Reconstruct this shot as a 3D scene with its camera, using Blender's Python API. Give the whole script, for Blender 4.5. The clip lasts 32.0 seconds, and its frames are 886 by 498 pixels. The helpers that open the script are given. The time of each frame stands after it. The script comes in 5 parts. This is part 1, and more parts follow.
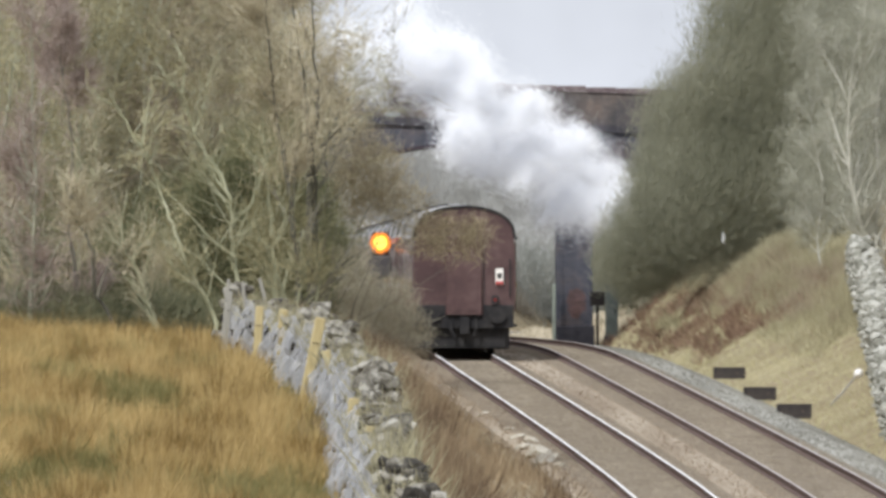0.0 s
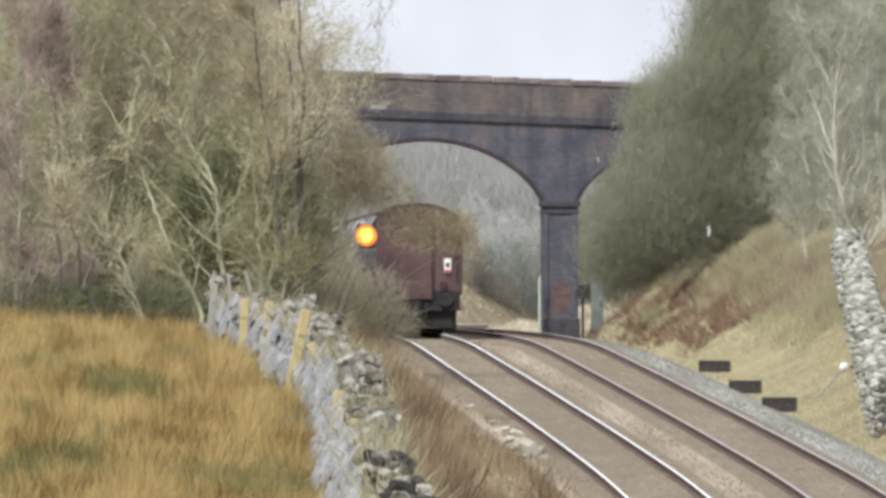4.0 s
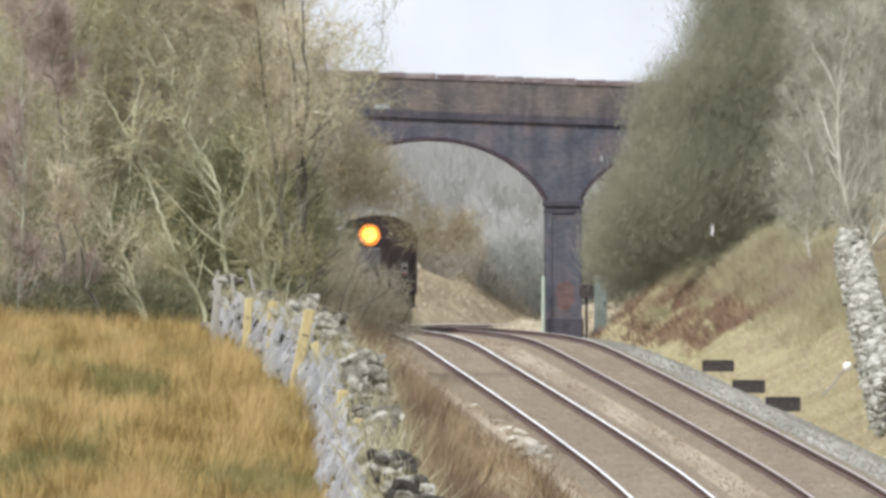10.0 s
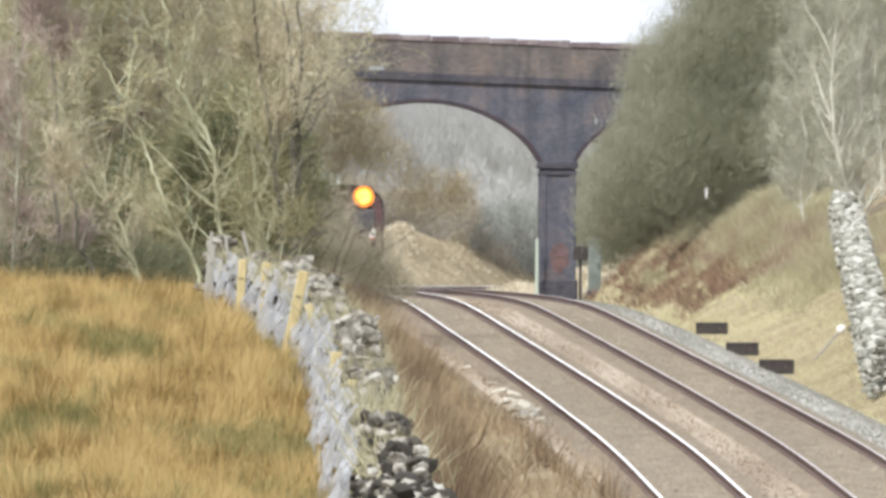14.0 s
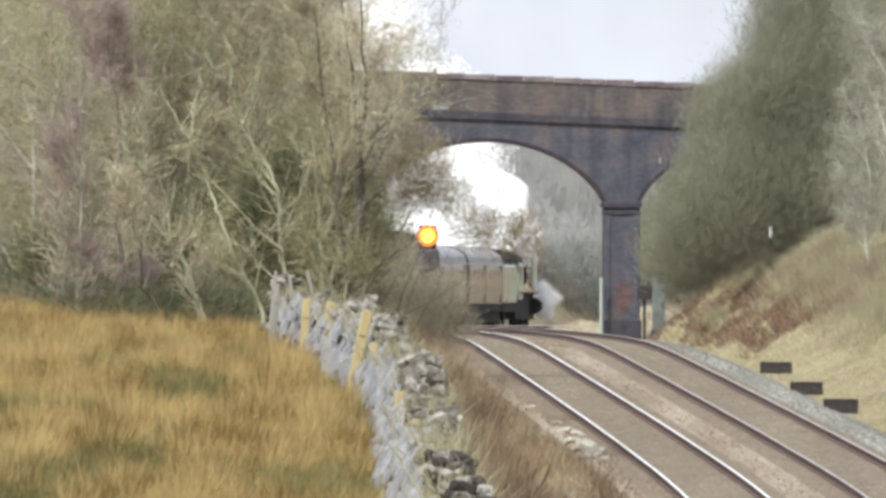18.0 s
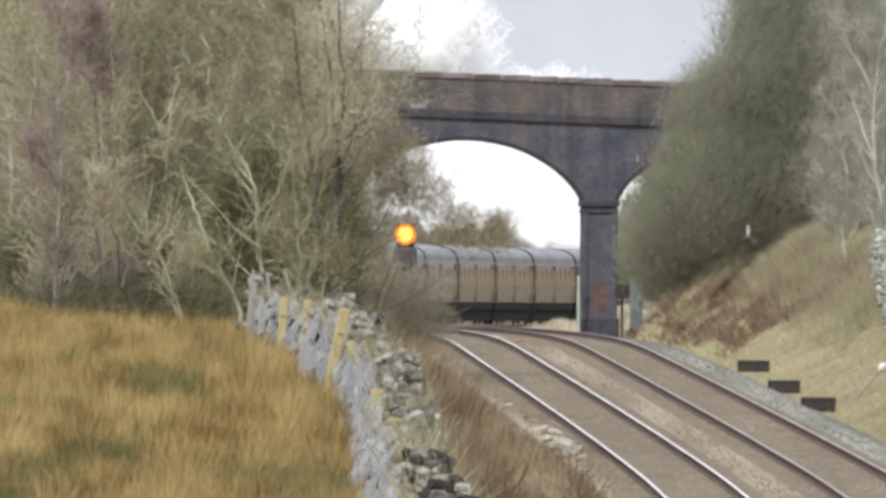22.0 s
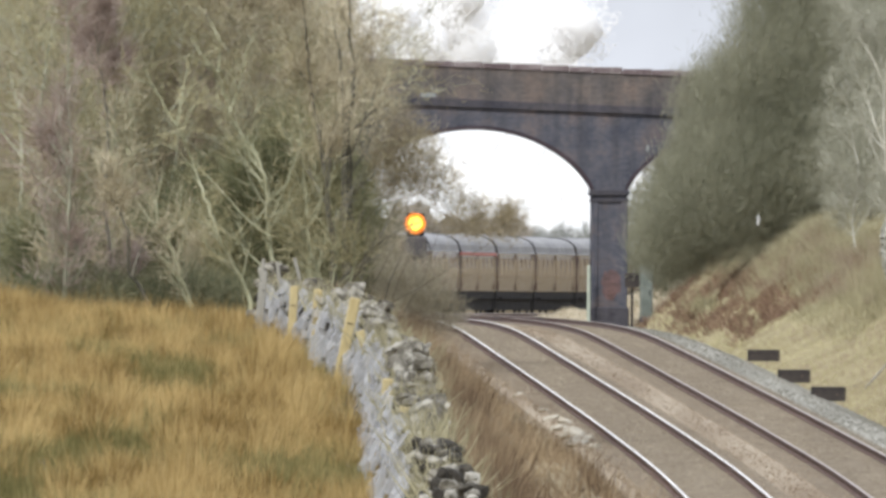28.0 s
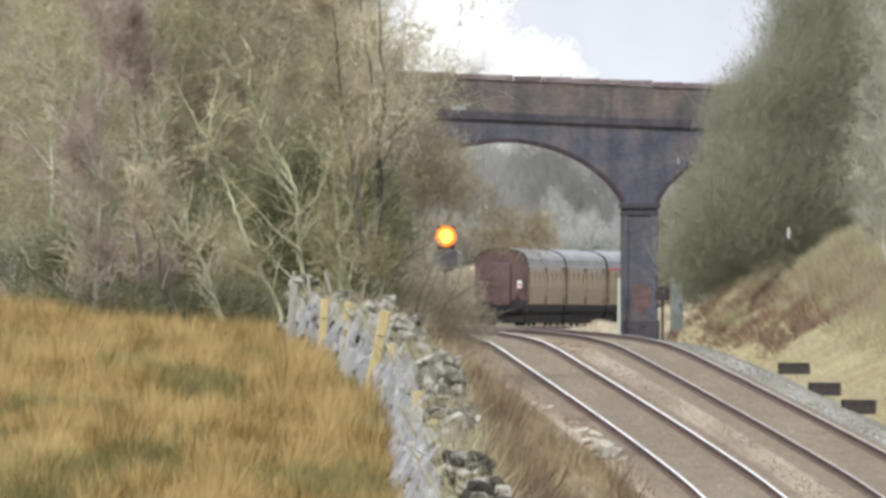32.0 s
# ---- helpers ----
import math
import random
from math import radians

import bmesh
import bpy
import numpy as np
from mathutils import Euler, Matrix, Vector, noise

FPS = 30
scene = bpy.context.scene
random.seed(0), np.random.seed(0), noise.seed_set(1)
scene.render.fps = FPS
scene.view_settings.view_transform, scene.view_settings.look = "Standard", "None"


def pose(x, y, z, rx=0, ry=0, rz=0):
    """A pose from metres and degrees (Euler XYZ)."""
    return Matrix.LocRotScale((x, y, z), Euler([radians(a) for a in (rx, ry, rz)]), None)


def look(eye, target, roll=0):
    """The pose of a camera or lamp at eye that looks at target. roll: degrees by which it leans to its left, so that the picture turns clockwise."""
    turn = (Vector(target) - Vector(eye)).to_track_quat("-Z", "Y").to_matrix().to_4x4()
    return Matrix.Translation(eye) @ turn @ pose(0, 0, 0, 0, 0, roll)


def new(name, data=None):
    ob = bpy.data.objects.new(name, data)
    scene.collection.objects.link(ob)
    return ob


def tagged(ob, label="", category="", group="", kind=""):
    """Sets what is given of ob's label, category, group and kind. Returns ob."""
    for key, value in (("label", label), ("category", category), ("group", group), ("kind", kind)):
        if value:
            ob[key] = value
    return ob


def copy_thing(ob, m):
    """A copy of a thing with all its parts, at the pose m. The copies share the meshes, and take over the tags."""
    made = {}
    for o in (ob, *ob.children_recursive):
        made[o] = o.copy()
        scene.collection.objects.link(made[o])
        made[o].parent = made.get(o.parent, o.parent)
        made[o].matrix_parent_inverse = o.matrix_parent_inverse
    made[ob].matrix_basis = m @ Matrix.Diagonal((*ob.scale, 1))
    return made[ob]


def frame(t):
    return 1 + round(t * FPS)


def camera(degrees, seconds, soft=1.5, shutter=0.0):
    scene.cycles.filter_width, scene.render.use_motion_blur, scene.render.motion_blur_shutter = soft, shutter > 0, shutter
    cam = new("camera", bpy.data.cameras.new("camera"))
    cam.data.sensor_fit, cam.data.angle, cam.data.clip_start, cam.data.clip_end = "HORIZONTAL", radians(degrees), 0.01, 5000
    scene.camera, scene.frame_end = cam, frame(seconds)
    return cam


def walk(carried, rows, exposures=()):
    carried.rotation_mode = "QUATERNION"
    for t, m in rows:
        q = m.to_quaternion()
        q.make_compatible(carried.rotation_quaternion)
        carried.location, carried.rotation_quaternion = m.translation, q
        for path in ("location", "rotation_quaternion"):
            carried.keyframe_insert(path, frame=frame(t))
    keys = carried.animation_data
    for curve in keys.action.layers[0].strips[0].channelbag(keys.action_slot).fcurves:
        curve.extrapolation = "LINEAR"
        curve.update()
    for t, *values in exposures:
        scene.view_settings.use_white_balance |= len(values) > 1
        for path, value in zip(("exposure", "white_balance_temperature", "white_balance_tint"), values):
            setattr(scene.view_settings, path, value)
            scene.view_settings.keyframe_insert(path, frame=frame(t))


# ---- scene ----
# The camera stands on a tripod in a field and only sways: seconds, turn and tilt in milliradians, lean in degrees.
EYE = Vector((0, 0, 0.95))
SWAY = [
    (0.0, -0.126, 2.500, -0.04), (0.5, 0.048, 2.294, 0.07), (1.0, 0.290, 2.572, 0.00), (1.5, 0.598, 2.324, 0.02), (2.0, 0.810, 2.647, 0.05),
    (2.5, 0.526, 2.119, 0.06), (4.5, 0.486, 2.286, 0.09), (5.0, 0.521, 2.464, 0.06), (5.5, 0.419, 2.753, 0.10), (6.0, -0.009, 2.349, 0.15),
    (6.5, -0.209, 2.354, 0.12), (7.0, 0.126, 2.164, 0.22), (7.5, 0.338, 2.252, 0.15), (8.0, 0.252, 2.482, 0.18), (8.5, 0.156, 2.249, 0.05),
    (9.0, -0.000, 2.191, 0.00), (9.5, 0.106, 2.186, 0.08), (10.0, 0.310, 2.183, 0.09), (10.5, 0.452, 2.221, 0.19), (11.0, 0.497, 2.140, 0.11),
    (11.5, 0.572, 2.037, 0.14), (12.0, 0.474, 2.200, 0.20), (12.5, 0.470, 1.788, 0.21), (13.0, 0.502, 1.648, 0.22), (13.5, 0.474, 1.152, 0.25),
    (14.0, 0.557, 0.643, 0.23), (14.5, 0.484, 1.053, 0.30), (16.5, -0.987, 1.752, 0.26), (17.0, -1.551, 1.860, 0.23), (17.5, -1.798, 1.963, 0.19),
    (18.0, -2.037, 2.222, 0.23), (18.5, -1.883, 1.951, 0.26), (19.0, -1.588, 1.624, 0.31), (19.5, -1.373, 1.836, 0.21), (20.0, -1.161, 2.117, 0.25),
    (20.5, -1.363, 2.106, 0.23), (21.0, -1.476, 2.129, 0.20), (21.5, -1.347, 2.216, 0.20), (22.0, -1.130, 2.162, 0.24), (22.5, -1.358, 2.099, 0.31),
    (23.0, -1.129, 1.641, 0.32), (23.5, -1.162, 1.669, 0.19), (24.0, -1.591, 1.858, 0.22), (24.5, -1.207, 1.790, 0.19), (25.0, -1.303, 1.889, 0.19),
    (25.5, -1.140, 1.954, 0.21), (27.5, -1.271, 1.705, 0.23), (28.0, -1.535, 1.719, 0.28), (28.5, -1.509, 2.059, 0.24), (29.0, -1.591, 1.884, 0.30),
    (29.5, -1.585, 1.786, 0.28), (30.0, -1.964, 2.023, 0.32), (30.5, -2.503, 2.352, 0.20), (31.0, -2.209, 2.086, 0.32), (31.5, -2.592, 2.306, 0.36),
    (32.0, -2.770, 2.231, 0.30),
]
cam = camera(2.05, 32.0, soft=3.4)
walk(cam, [(t, look(EYE, EYE + Vector((turn, 1000, tilt)), lean)) for t, turn, tilt, lean in SWAY],
     [(0, .11), (1, .2), (2, .24), (6, .34), (9, .37), (12.5, .4), (13.4, .44), (14, .62), (14.5, .62), (16.5, .42), (17, .37), (19, .25), (20, .14), (23, .05), (25, .05), (28, .15), (29, .18), (31, .18), (32, .27)])

# ---------------------------------------------------------------- light
SUN_HIGH, SUN_TURN = 47, 205
world = bpy.data.worlds.new("world")
scene.world = world
world.use_nodes = True
wn, wl = world.node_tree.nodes, world.node_tree.links
sky = wn.new("ShaderNodeTexSky")
sky.sky_type, sky.sun_disc = "NISHITA", False
sky.sun_elevation, sky.sun_rotation = radians(SUN_HIGH), radians(SUN_TURN)
sky.air_density, sky.dust_density, sky.ozone_density = 1.0, 3.0, 1.0
grey = wn.new("ShaderNodeMix")
grey.data_type = "RGBA"
grey.inputs[0].default_value = 0.82
grey.inputs[7].default_value = (7.45, 7.82, 8.65, 1)
wl.new(sky.outputs[0], grey.inputs[6])
# thin cloud: slow changes of brightness
drift, soft_cloud = wn.new("ShaderNodeTexNoise"), wn.new("ShaderNodeMapRange")
drift.inputs["Scale"].default_value, drift.inputs["Detail"].default_value = 130, 3
soft_cloud.inputs[1].default_value, soft_cloud.inputs[2].default_value = .3, .7
soft_cloud.inputs[3].default_value, soft_cloud.inputs[4].default_value = .92, 1.1
place = wn.new("ShaderNodeTexCoord")
wl.new(place.outputs["Generated"], drift.inputs["Vector"])
wl.new(drift.outputs[0], soft_cloud.inputs[0])
cloudy = wn.new("ShaderNodeVectorMath")
cloudy.operation = "SCALE"
wl.new(grey.outputs[2], cloudy.inputs[0])
wl.new(soft_cloud.outputs[0], cloudy.inputs["Scale"])
wl.new(cloudy.outputs[0], wn["Background"].inputs[0])
wn["Background"].inputs[1].default_value = 0.106
sun = new("sun", bpy.data.lights.new("sun", "SUN"))
sun.data.energy, sun.data.angle, sun.data.color = 3.0, radians(12), (1.0, 0.992, 0.96)
sun.rotation_euler = (radians(90 - SUN_HIGH), 0, radians(180 - SUN_TURN))


# ---------------------------------------------------------------- materials
def material(name, colours, rough=0.85, metal=0.0, scale=4.0, bump=0.0, island=0.0, fine=30.0, stretch=(1, 1, 1), glow=None, see=0.0, thin=0.0, gloss=0.4, scatter=0.0, blotch=1.0):
    """colours: two or three tones mixed by noise at two scales. island: how far single pieces differ."""
    m = bpy.data.materials.new(name)
    m.use_nodes = True
    n, l = m.node_tree.nodes, m.node_tree.links
    b = n["Principled BSDF"]
    b.inputs["Roughness"].default_value, b.inputs["Metallic"].default_value = rough, metal
    b.inputs["Specular IOR Level"].default_value = gloss
    if scatter:
        b.inputs["Subsurface Weight"].default_value, b.inputs["Subsurface Scale"].default_value = 1.0, scatter
        b.inputs["Subsurface Radius"].default_value = (1, 1, 1)
    co = n.new("ShaderNodeTexCoord")
    mp = n.new("ShaderNodeMapping")
    mp.inputs["Scale"].default_value = stretch
    l.new(co.outputs["Object"], mp.inputs[0])
    big, small = n.new("ShaderNodeTexNoise"), n.new("ShaderNodeTexNoise")
    big.inputs["Scale"].default_value, small.inputs["Scale"].default_value = scale, fine
    big.inputs["Detail"].default_value = small.inputs["Detail"].default_value = 4
    for k in (big, small):
        l.new(mp.outputs[0], k.inputs["Vector"])
    mix = n.new("ShaderNodeMath")
    mix.operation = "MULTIPLY_ADD"
    mix.inputs[1].default_value = 0.45
    l.new(small.outputs[0], mix.inputs[0])
    sc = n.new("ShaderNodeMath")
    sc.operation = "MULTIPLY_ADD"
    sc.inputs[1].default_value, sc.inputs[2].default_value = blotch, -0.22 - .5 * (blotch - 1)
    l.new(big.outputs[0], sc.inputs[0])
    l.new(sc.outputs[0], mix.inputs[2])
    last = mix.outputs[0]
    if island:
        geo, add = n.new("ShaderNodeNewGeometry"), n.new("ShaderNodeMath")
        add.operation = "MULTIPLY_ADD"
        add.inputs[1].default_value = island
        l.new(geo.outputs["Random Per Island"], add.inputs[0])
        sub = n.new("ShaderNodeMath")
        sub.operation = "ADD"
        sub.inputs[1].default_value = -island / 2
        l.new(last, sub.inputs[0])
        l.new(sub.outputs[0], add.inputs[2])
        info, obj = n.new("ShaderNodeObjectInfo"), n.new("ShaderNodeMath")
        obj.operation = "MULTIPLY_ADD"
        obj.inputs[1].default_value = island * 0.3
        l.new(info.outputs["Random"], obj.inputs[0])
        off = n.new("ShaderNodeMath")
        off.operation = "ADD"
        off.inputs[1].default_value = -island * 0.15
        l.new(add.outputs[0], off.inputs[0])
        l.new(off.outputs[0], obj.inputs[2])
        last = obj.outputs[0]
    ramp = n.new("ShaderNodeValToRGB")
    e = ramp.color_ramp.elements
    e[0].position, e[1].position = 0.28, 0.72
    e[0].color, e[1].color = (*colours[0], 1), (*colours[-1], 1)
    for i in range(1, len(colours) - 1):
        k = e.new(0.28 + 0.44 * i / (len(colours) - 1))
        k.color = (*colours[i], 1)
    l.new(last, ramp.inputs[0])
    l.new(ramp.outputs[0], b.inputs["Base Color"])
    if bump:
        bp = n.new("ShaderNodeBump")
        bp.inputs["Strength"].default_value, bp.inputs["Distance"].default_value = bump, 0.02
        l.new(small.outputs[0], bp.inputs["Height"])
        l.new(bp.outputs[0], b.inputs["Normal"])
    out = n["Material Output"]
    shade = b.outputs[0]
    if glow:
        b.inputs["Emission Color"].default_value, b.inputs["Emission Strength"].default_value = (*glow[0], 1), glow[1]
    if thin:
        tr, ms = n.new("ShaderNodeBsdfTranslucent"), n.new("ShaderNodeMixShader")
        l.new(ramp.outputs[0], tr.inputs[0])
        ms.inputs[0].default_value = thin
        l.new(shade, ms.inputs[1]), l.new(tr.outputs[0], ms.inputs[2])
        shade = ms.outputs[0]
    if see:
        tr, ms = n.new("ShaderNodeBsdfTransparent"), n.new("ShaderNodeMixShader")
        ms.inputs[0].default_value = see
        l.new(shade, ms.inputs[1]), l.new(tr.outputs[0], ms.inputs[2])
        shade = ms.outputs[0]
    l.new(shade, out.inputs[0])
    return m


def bricks(m, strength=.13, streaks=.2):
    """Courses of brick and rain streaks laid over a wall's colour; the wall stands across the line."""
    n, l = m.node_tree.nodes, m.node_tree.links
    b = n["Principled BSDF"]
    old = b.inputs["Base Color"].links[0].from_socket
    co, turn, br = n.new("ShaderNodeTexCoord"), n.new("ShaderNodeMapping"), n.new("ShaderNodeTexBrick")
    turn.inputs["Rotation"].default_value = (radians(-90), 0, 0)
    l.new(co.outputs["Object"], turn.inputs[0])
    l.new(turn.outputs[0], br.inputs["Vector"])
    for key, value in (("Scale", 1.0), ("Brick Width", .24), ("Row Height", .086), ("Mortar Size", .009), ("Bias", 0.0)):
        br.inputs[key].default_value = value
    br.inputs["Color1"].default_value = (1 - strength, 1 - strength, 1 - strength, 1)
    br.inputs["Color2"].default_value = (1 + strength * 1.1, 1 + strength * .85, 1 + strength * .75, 1)
    br.inputs["Mortar"].default_value = (1.25, 1.25, 1.25, 1)
    mul = n.new("ShaderNodeMix")
    mul.data_type, mul.blend_type = "RGBA", "MULTIPLY"
    mul.inputs[0].default_value = 1.0
    l.new(old, mul.inputs[6])
    l.new(br.outputs[0], mul.inputs[7])
    st, wet = n.new("ShaderNodeMapping"), n.new("ShaderNodeTexNoise")
    st.inputs["Scale"].default_value = (2.6, 1, .22)
    wet.inputs["Scale"].default_value, wet.inputs["Detail"].default_value = 1.0, 5
    l.new(co.outputs["Object"], st.inputs[0])
    l.new(st.outputs[0], wet.inputs["Vector"])
    rng_, dark = n.new("ShaderNodeMapRange"), n.new("ShaderNodeVectorMath")
    rng_.inputs[1].default_value, rng_.inputs[2].default_value = .32, .68
    rng_.inputs[3].default_value, rng_.inputs[4].default_value = 1 - streaks, 1 + streaks * .8
    dark.operation = "SCALE"
    l.new(wet.outputs[0], rng_.inputs[0])
    l.new(mul.outputs[2], dark.inputs[0])
    l.new(rng_.outputs[0], dark.inputs["Scale"])
    l.new(dark.outputs[0], b.inputs["Base Color"])
    return m


M = dict(
    earth=material("earth", [(.15, .115, .065), (.24, .19, .11), (.33, .275, .17)], 0.95, scale=.6, fine=7, bump=.4),
    ballast=material("ballast", [(.215, .175, .12), (.3, .256, .184), (.39, .345, .262)], 0.95, scale=.9, fine=10, stretch=(1, .05, 1), bump=.9, blotch=2.0),
    ballast_brown=material("ballast_brown", [(.23, .178, .125), (.3, .243, .178), (.37, .31, .236)], 0.95, scale=.8, fine=7, stretch=(1, .04, 1), bump=.8, blotch=1.8),
    ballast_grey=material("ballast_grey", [(.22, .215, .185), (.29, .283, .248), (.37, .36, .32)], 0.95, scale=.8, fine=7, stretch=(1, .04, 1), bump=.8, blotch=1.5),
    stones=material("stones", [(.2, .166, .116), (.293, .252, .184), (.4, .355, .275)], 0.9, scale=.9, fine=9, stretch=(1, .05, 1), island=.7, blotch=1.6),
    brown_stones=material("brown_stones", [(.2, .148, .102), (.29, .232, .168), (.385, .325, .25)], 0.9, scale=.9, fine=9, stretch=(1, .05, 1), island=.6),
    grey_stones=material("grey_stones", [(.22, .215, .19), (.29, .283, .252), (.37, .36, .325)], 0.9, scale=.7, fine=9, stretch=(1, .03, 1), island=.3),
    sleeper=material("sleeper", [(.2, .17, .135), (.32, .275, .22)], 0.9, scale=3, fine=30, stretch=(1, 4, 1), bump=.4),
    rail=material("rail", [(.075, .046, .04), (.15, .095, .08)], 0.75, scale=2, fine=30, bump=.2),
    # white non-metal: sky sheen on the worn tops is put into the colour
    rail_top_sheen=material("rail_top_sheen", [(.8, .79, .78), (.95, .94, .93)], 0.4, 0.0, scale=1, fine=12),
    rail_dull=material("rail_dull", [(.42, .36, .33), (.58, .52, .49)], 0.5, 0.5, scale=1, fine=12),
    bramble=material("bramble", [(.09, .1, .055), (.165, .17, .1), (.27, .265, .165)], 0.95, scale=.6, fine=3, island=.5, thin=.2),
    timber=material("timber", [(.022, .02, .02), (.06, .05, .045)], 0.9, scale=4, fine=30, bump=.4),
    bridge=bricks(material("bridge", [(.043, .049, .07), (.075, .077, .094), (.115, .098, .1)], 0.92, scale=.9, fine=6, bump=.5)),
    bridge_dark=bricks(material("bridge_dark", [(.036, .037, .05), (.075, .07, .077)], 0.92, scale=.6, fine=6, bump=.5), .15, .25),
    arch_brick=bricks(material("arch_brick", [(.03, .024, .032), (.062, .046, .054)], 0.92, scale=.6, fine=6, bump=.4), .15, .2),
    bridge_red=bricks(material("bridge_red", [(.062, .06, .066), (.098, .088, .085), (.145, .115, .102)], 0.92, scale=.9, fine=6, bump=.5)),
    brick_patch=bricks(material("brick_patch", [(.07, .052, .058), (.105, .07, .07), (.15, .09, .082)], 0.92, scale=1.5, fine=8, bump=.5), .25, .3),
    coping=material("coping", [(.075, .055, .06), (.13, .1, .105), (.24, .21, .21)], 0.92, scale=.8, fine=8, bump=.5, island=.3),
    wall_stone=material("wall_stone", [(.035, .031, .025), (.125, .114, .09), (.37, .355, .31)], 0.92, scale=4, fine=26, bump=.7, island=.85),
    # near-black so that gaps between the wall stones read as shaded
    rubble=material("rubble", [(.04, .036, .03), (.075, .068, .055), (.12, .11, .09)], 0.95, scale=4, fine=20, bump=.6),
    pale_stone=material("pale_stone", [(.18, .178, .145), (.29, .288, .247), (.45, .445, .4)], 0.92, scale=2, fine=20, bump=.7, island=.6),
    flint=material("flint", [(.3, .27, .215), (.4, .365, .3), (.5, .47, .4)], 0.9, scale=2, fine=20, bump=.6, island=.5),
    net=material("net", [(.34, .345, .355), (.54, .545, .55), (.8, .8, .805)], 0.55, scale=3, fine=24, bump=.4, see=.48, thin=.3),
    post=material("post", [(.36, .29, .14), (.47, .39, .21), (.56, .49, .3)], 0.85, scale=4, fine=30, stretch=(1, 1, .2), bump=.3),
    post_grey=material("post_grey", [(.24, .23, .2), (.36, .35, .31)], 0.9, scale=4, fine=30, stretch=(1, 1, .2), bump=.3),
    straw=material("straw", [(.13, .082, .024), (.295, .196, .064), (.52, .386, .172)], 0.9, scale=1.1, fine=3.0, stretch=(1, .08, 1), island=.62, thin=.25, blotch=1.7),
    green_grass=material("green_grass", [(.115, .106, .036), (.19, .17, .064), (.32, .275, .12)], 0.9, scale=1.1, fine=3.0, stretch=(1, .08, 1), island=.55, thin=.25, blotch=1.6),
    pale_grass=material("pale_grass", [(.36, .33, .175), (.51, .475, .28), (.65, .61, .41)], 0.95, scale=.4, fine=3, island=.4, thin=.2),
    tan_grass=material("tan_grass", [(.4, .345, .24), (.54, .48, .36), (.66, .6, .48)], 0.95, scale=.3, fine=3, island=.4, thin=.2),
    bracken=material("bracken", [(.13, .082, .056), (.22, .142, .096), (.33, .237, .165)], 0.95, scale=.6, fine=4, island=.5, thin=.2),
    brush=material("brush", [(.205, .187, .106), (.32, .293, .18), (.445, .412, .272)], 0.95, scale=.4, fine=3, island=.4, thin=.2),
    dead_stem=material("dead_stem", [(.17, .135, .09), (.29, .235, .165), (.42, .36, .27)], 0.95, scale=.8, fine=4, island=.4, thin=.2, blotch=2),
    bark_black=material("bark_black", [(.04, .038, .028), (.075, .071, .054), (.12, .115, .088)], 0.95, scale=1.5, fine=14, bump=.4),
    bark_lime=material("bark_lime", [(.193, .200, .125), (.331, .337, .224), (.478, .473, .344)], 0.95, scale=1.5, fine=14, bump=.4),
    # distance haze is mixed into these trees' colour as pale grey
    hazed_tree=material("hazed_tree", [(.27, .272, .245), (.325, .325, .29), (.385, .38, .34)], 0.95, scale=.2, fine=1.2, island=.3, thin=.2),
    twig_brown=material("twig_brown", [(.270, .226, .140), (.420, .362, .242), (.580, .520, .377)], 0.95, scale=.6, fine=2, island=.5, thin=.25),
    stalk=material("stalk", [(.085, .055, .034), (.205, .143, .085), (.37, .285, .18)], 0.95, scale=.9, fine=4, stretch=(1, .15, 1), island=.4, thin=.15, blotch=2),
    bark=material("bark", [(.21, .22, .155), (.33, .34, .255), (.46, .465, .37)], 0.95, scale=1.2, fine=14, bump=.5),
    bark_dark=material("bark_dark", [(.08, .075, .06), (.15, .14, .11), (.22, .21, .165)], 0.95, scale=1.2, fine=14, bump=.5),
    bark_pale=material("bark_pale", [(.32, .31, .25), (.47, .46, .39), (.61, .6, .53)], 0.9, scale=1.2, fine=14, bump=.5),
    twig_thorn=material("twig_thorn", [(.32, .285, .205), (.44, .4, .3), (.56, .52, .41)], 0.95, scale=.6, fine=2, island=.3, thin=.35),
    twig_pale=material("twig_pale", [(.27, .27, .205), (.4, .4, .32), (.54, .535, .445)], 0.95, scale=.5, fine=2, island=.4, thin=.3),
    twig=material("twig", [(.235, .212, .122), (.376, .341, .216), (.52, .477, .33)], 0.95, scale=.5, fine=2, island=.5, thin=.3),
    twig_green=material("twig_green", [(.095, .1, .049), (.17, .175, .093), (.28, .275, .162)], 0.95, scale=.5, fine=2, island=.5, thin=.3),
    twig_olive=material("twig_olive", [(.200, .180, .095), (.345, .315, .180), (.500, .460, .289)], 0.95, scale=.5, fine=2, island=.5, thin=.3),
    pole_green=material("pole_green", [(.36, .41, .34), (.48, .53, .45)], 0.8, scale=3, fine=20),
    plate_grey=material("plate_grey", [(.2, .215, .215), (.3, .32, .32)], 0.7, scale=3, fine=20),
    twig_red=material("twig_red", [(.26, .2, .17), (.37, .295, .258), (.49, .415, .37)], 0.95, scale=.5, fine=2, island=.5, thin=.3),
    twig_tan=material("twig_tan", [(.346, .300, .198), (.475, .421, .298), (.604, .550, .406)], 0.95, scale=.5, fine=2, island=.5, thin=.2),
    bush=material("bush", [(.262, .264, .188), (.338, .338, .249), (.424, .418, .315)], 0.95, scale=.35, fine=1.6, island=.25, thin=.5),
    # hedge colour is paled to stand for the haze before it
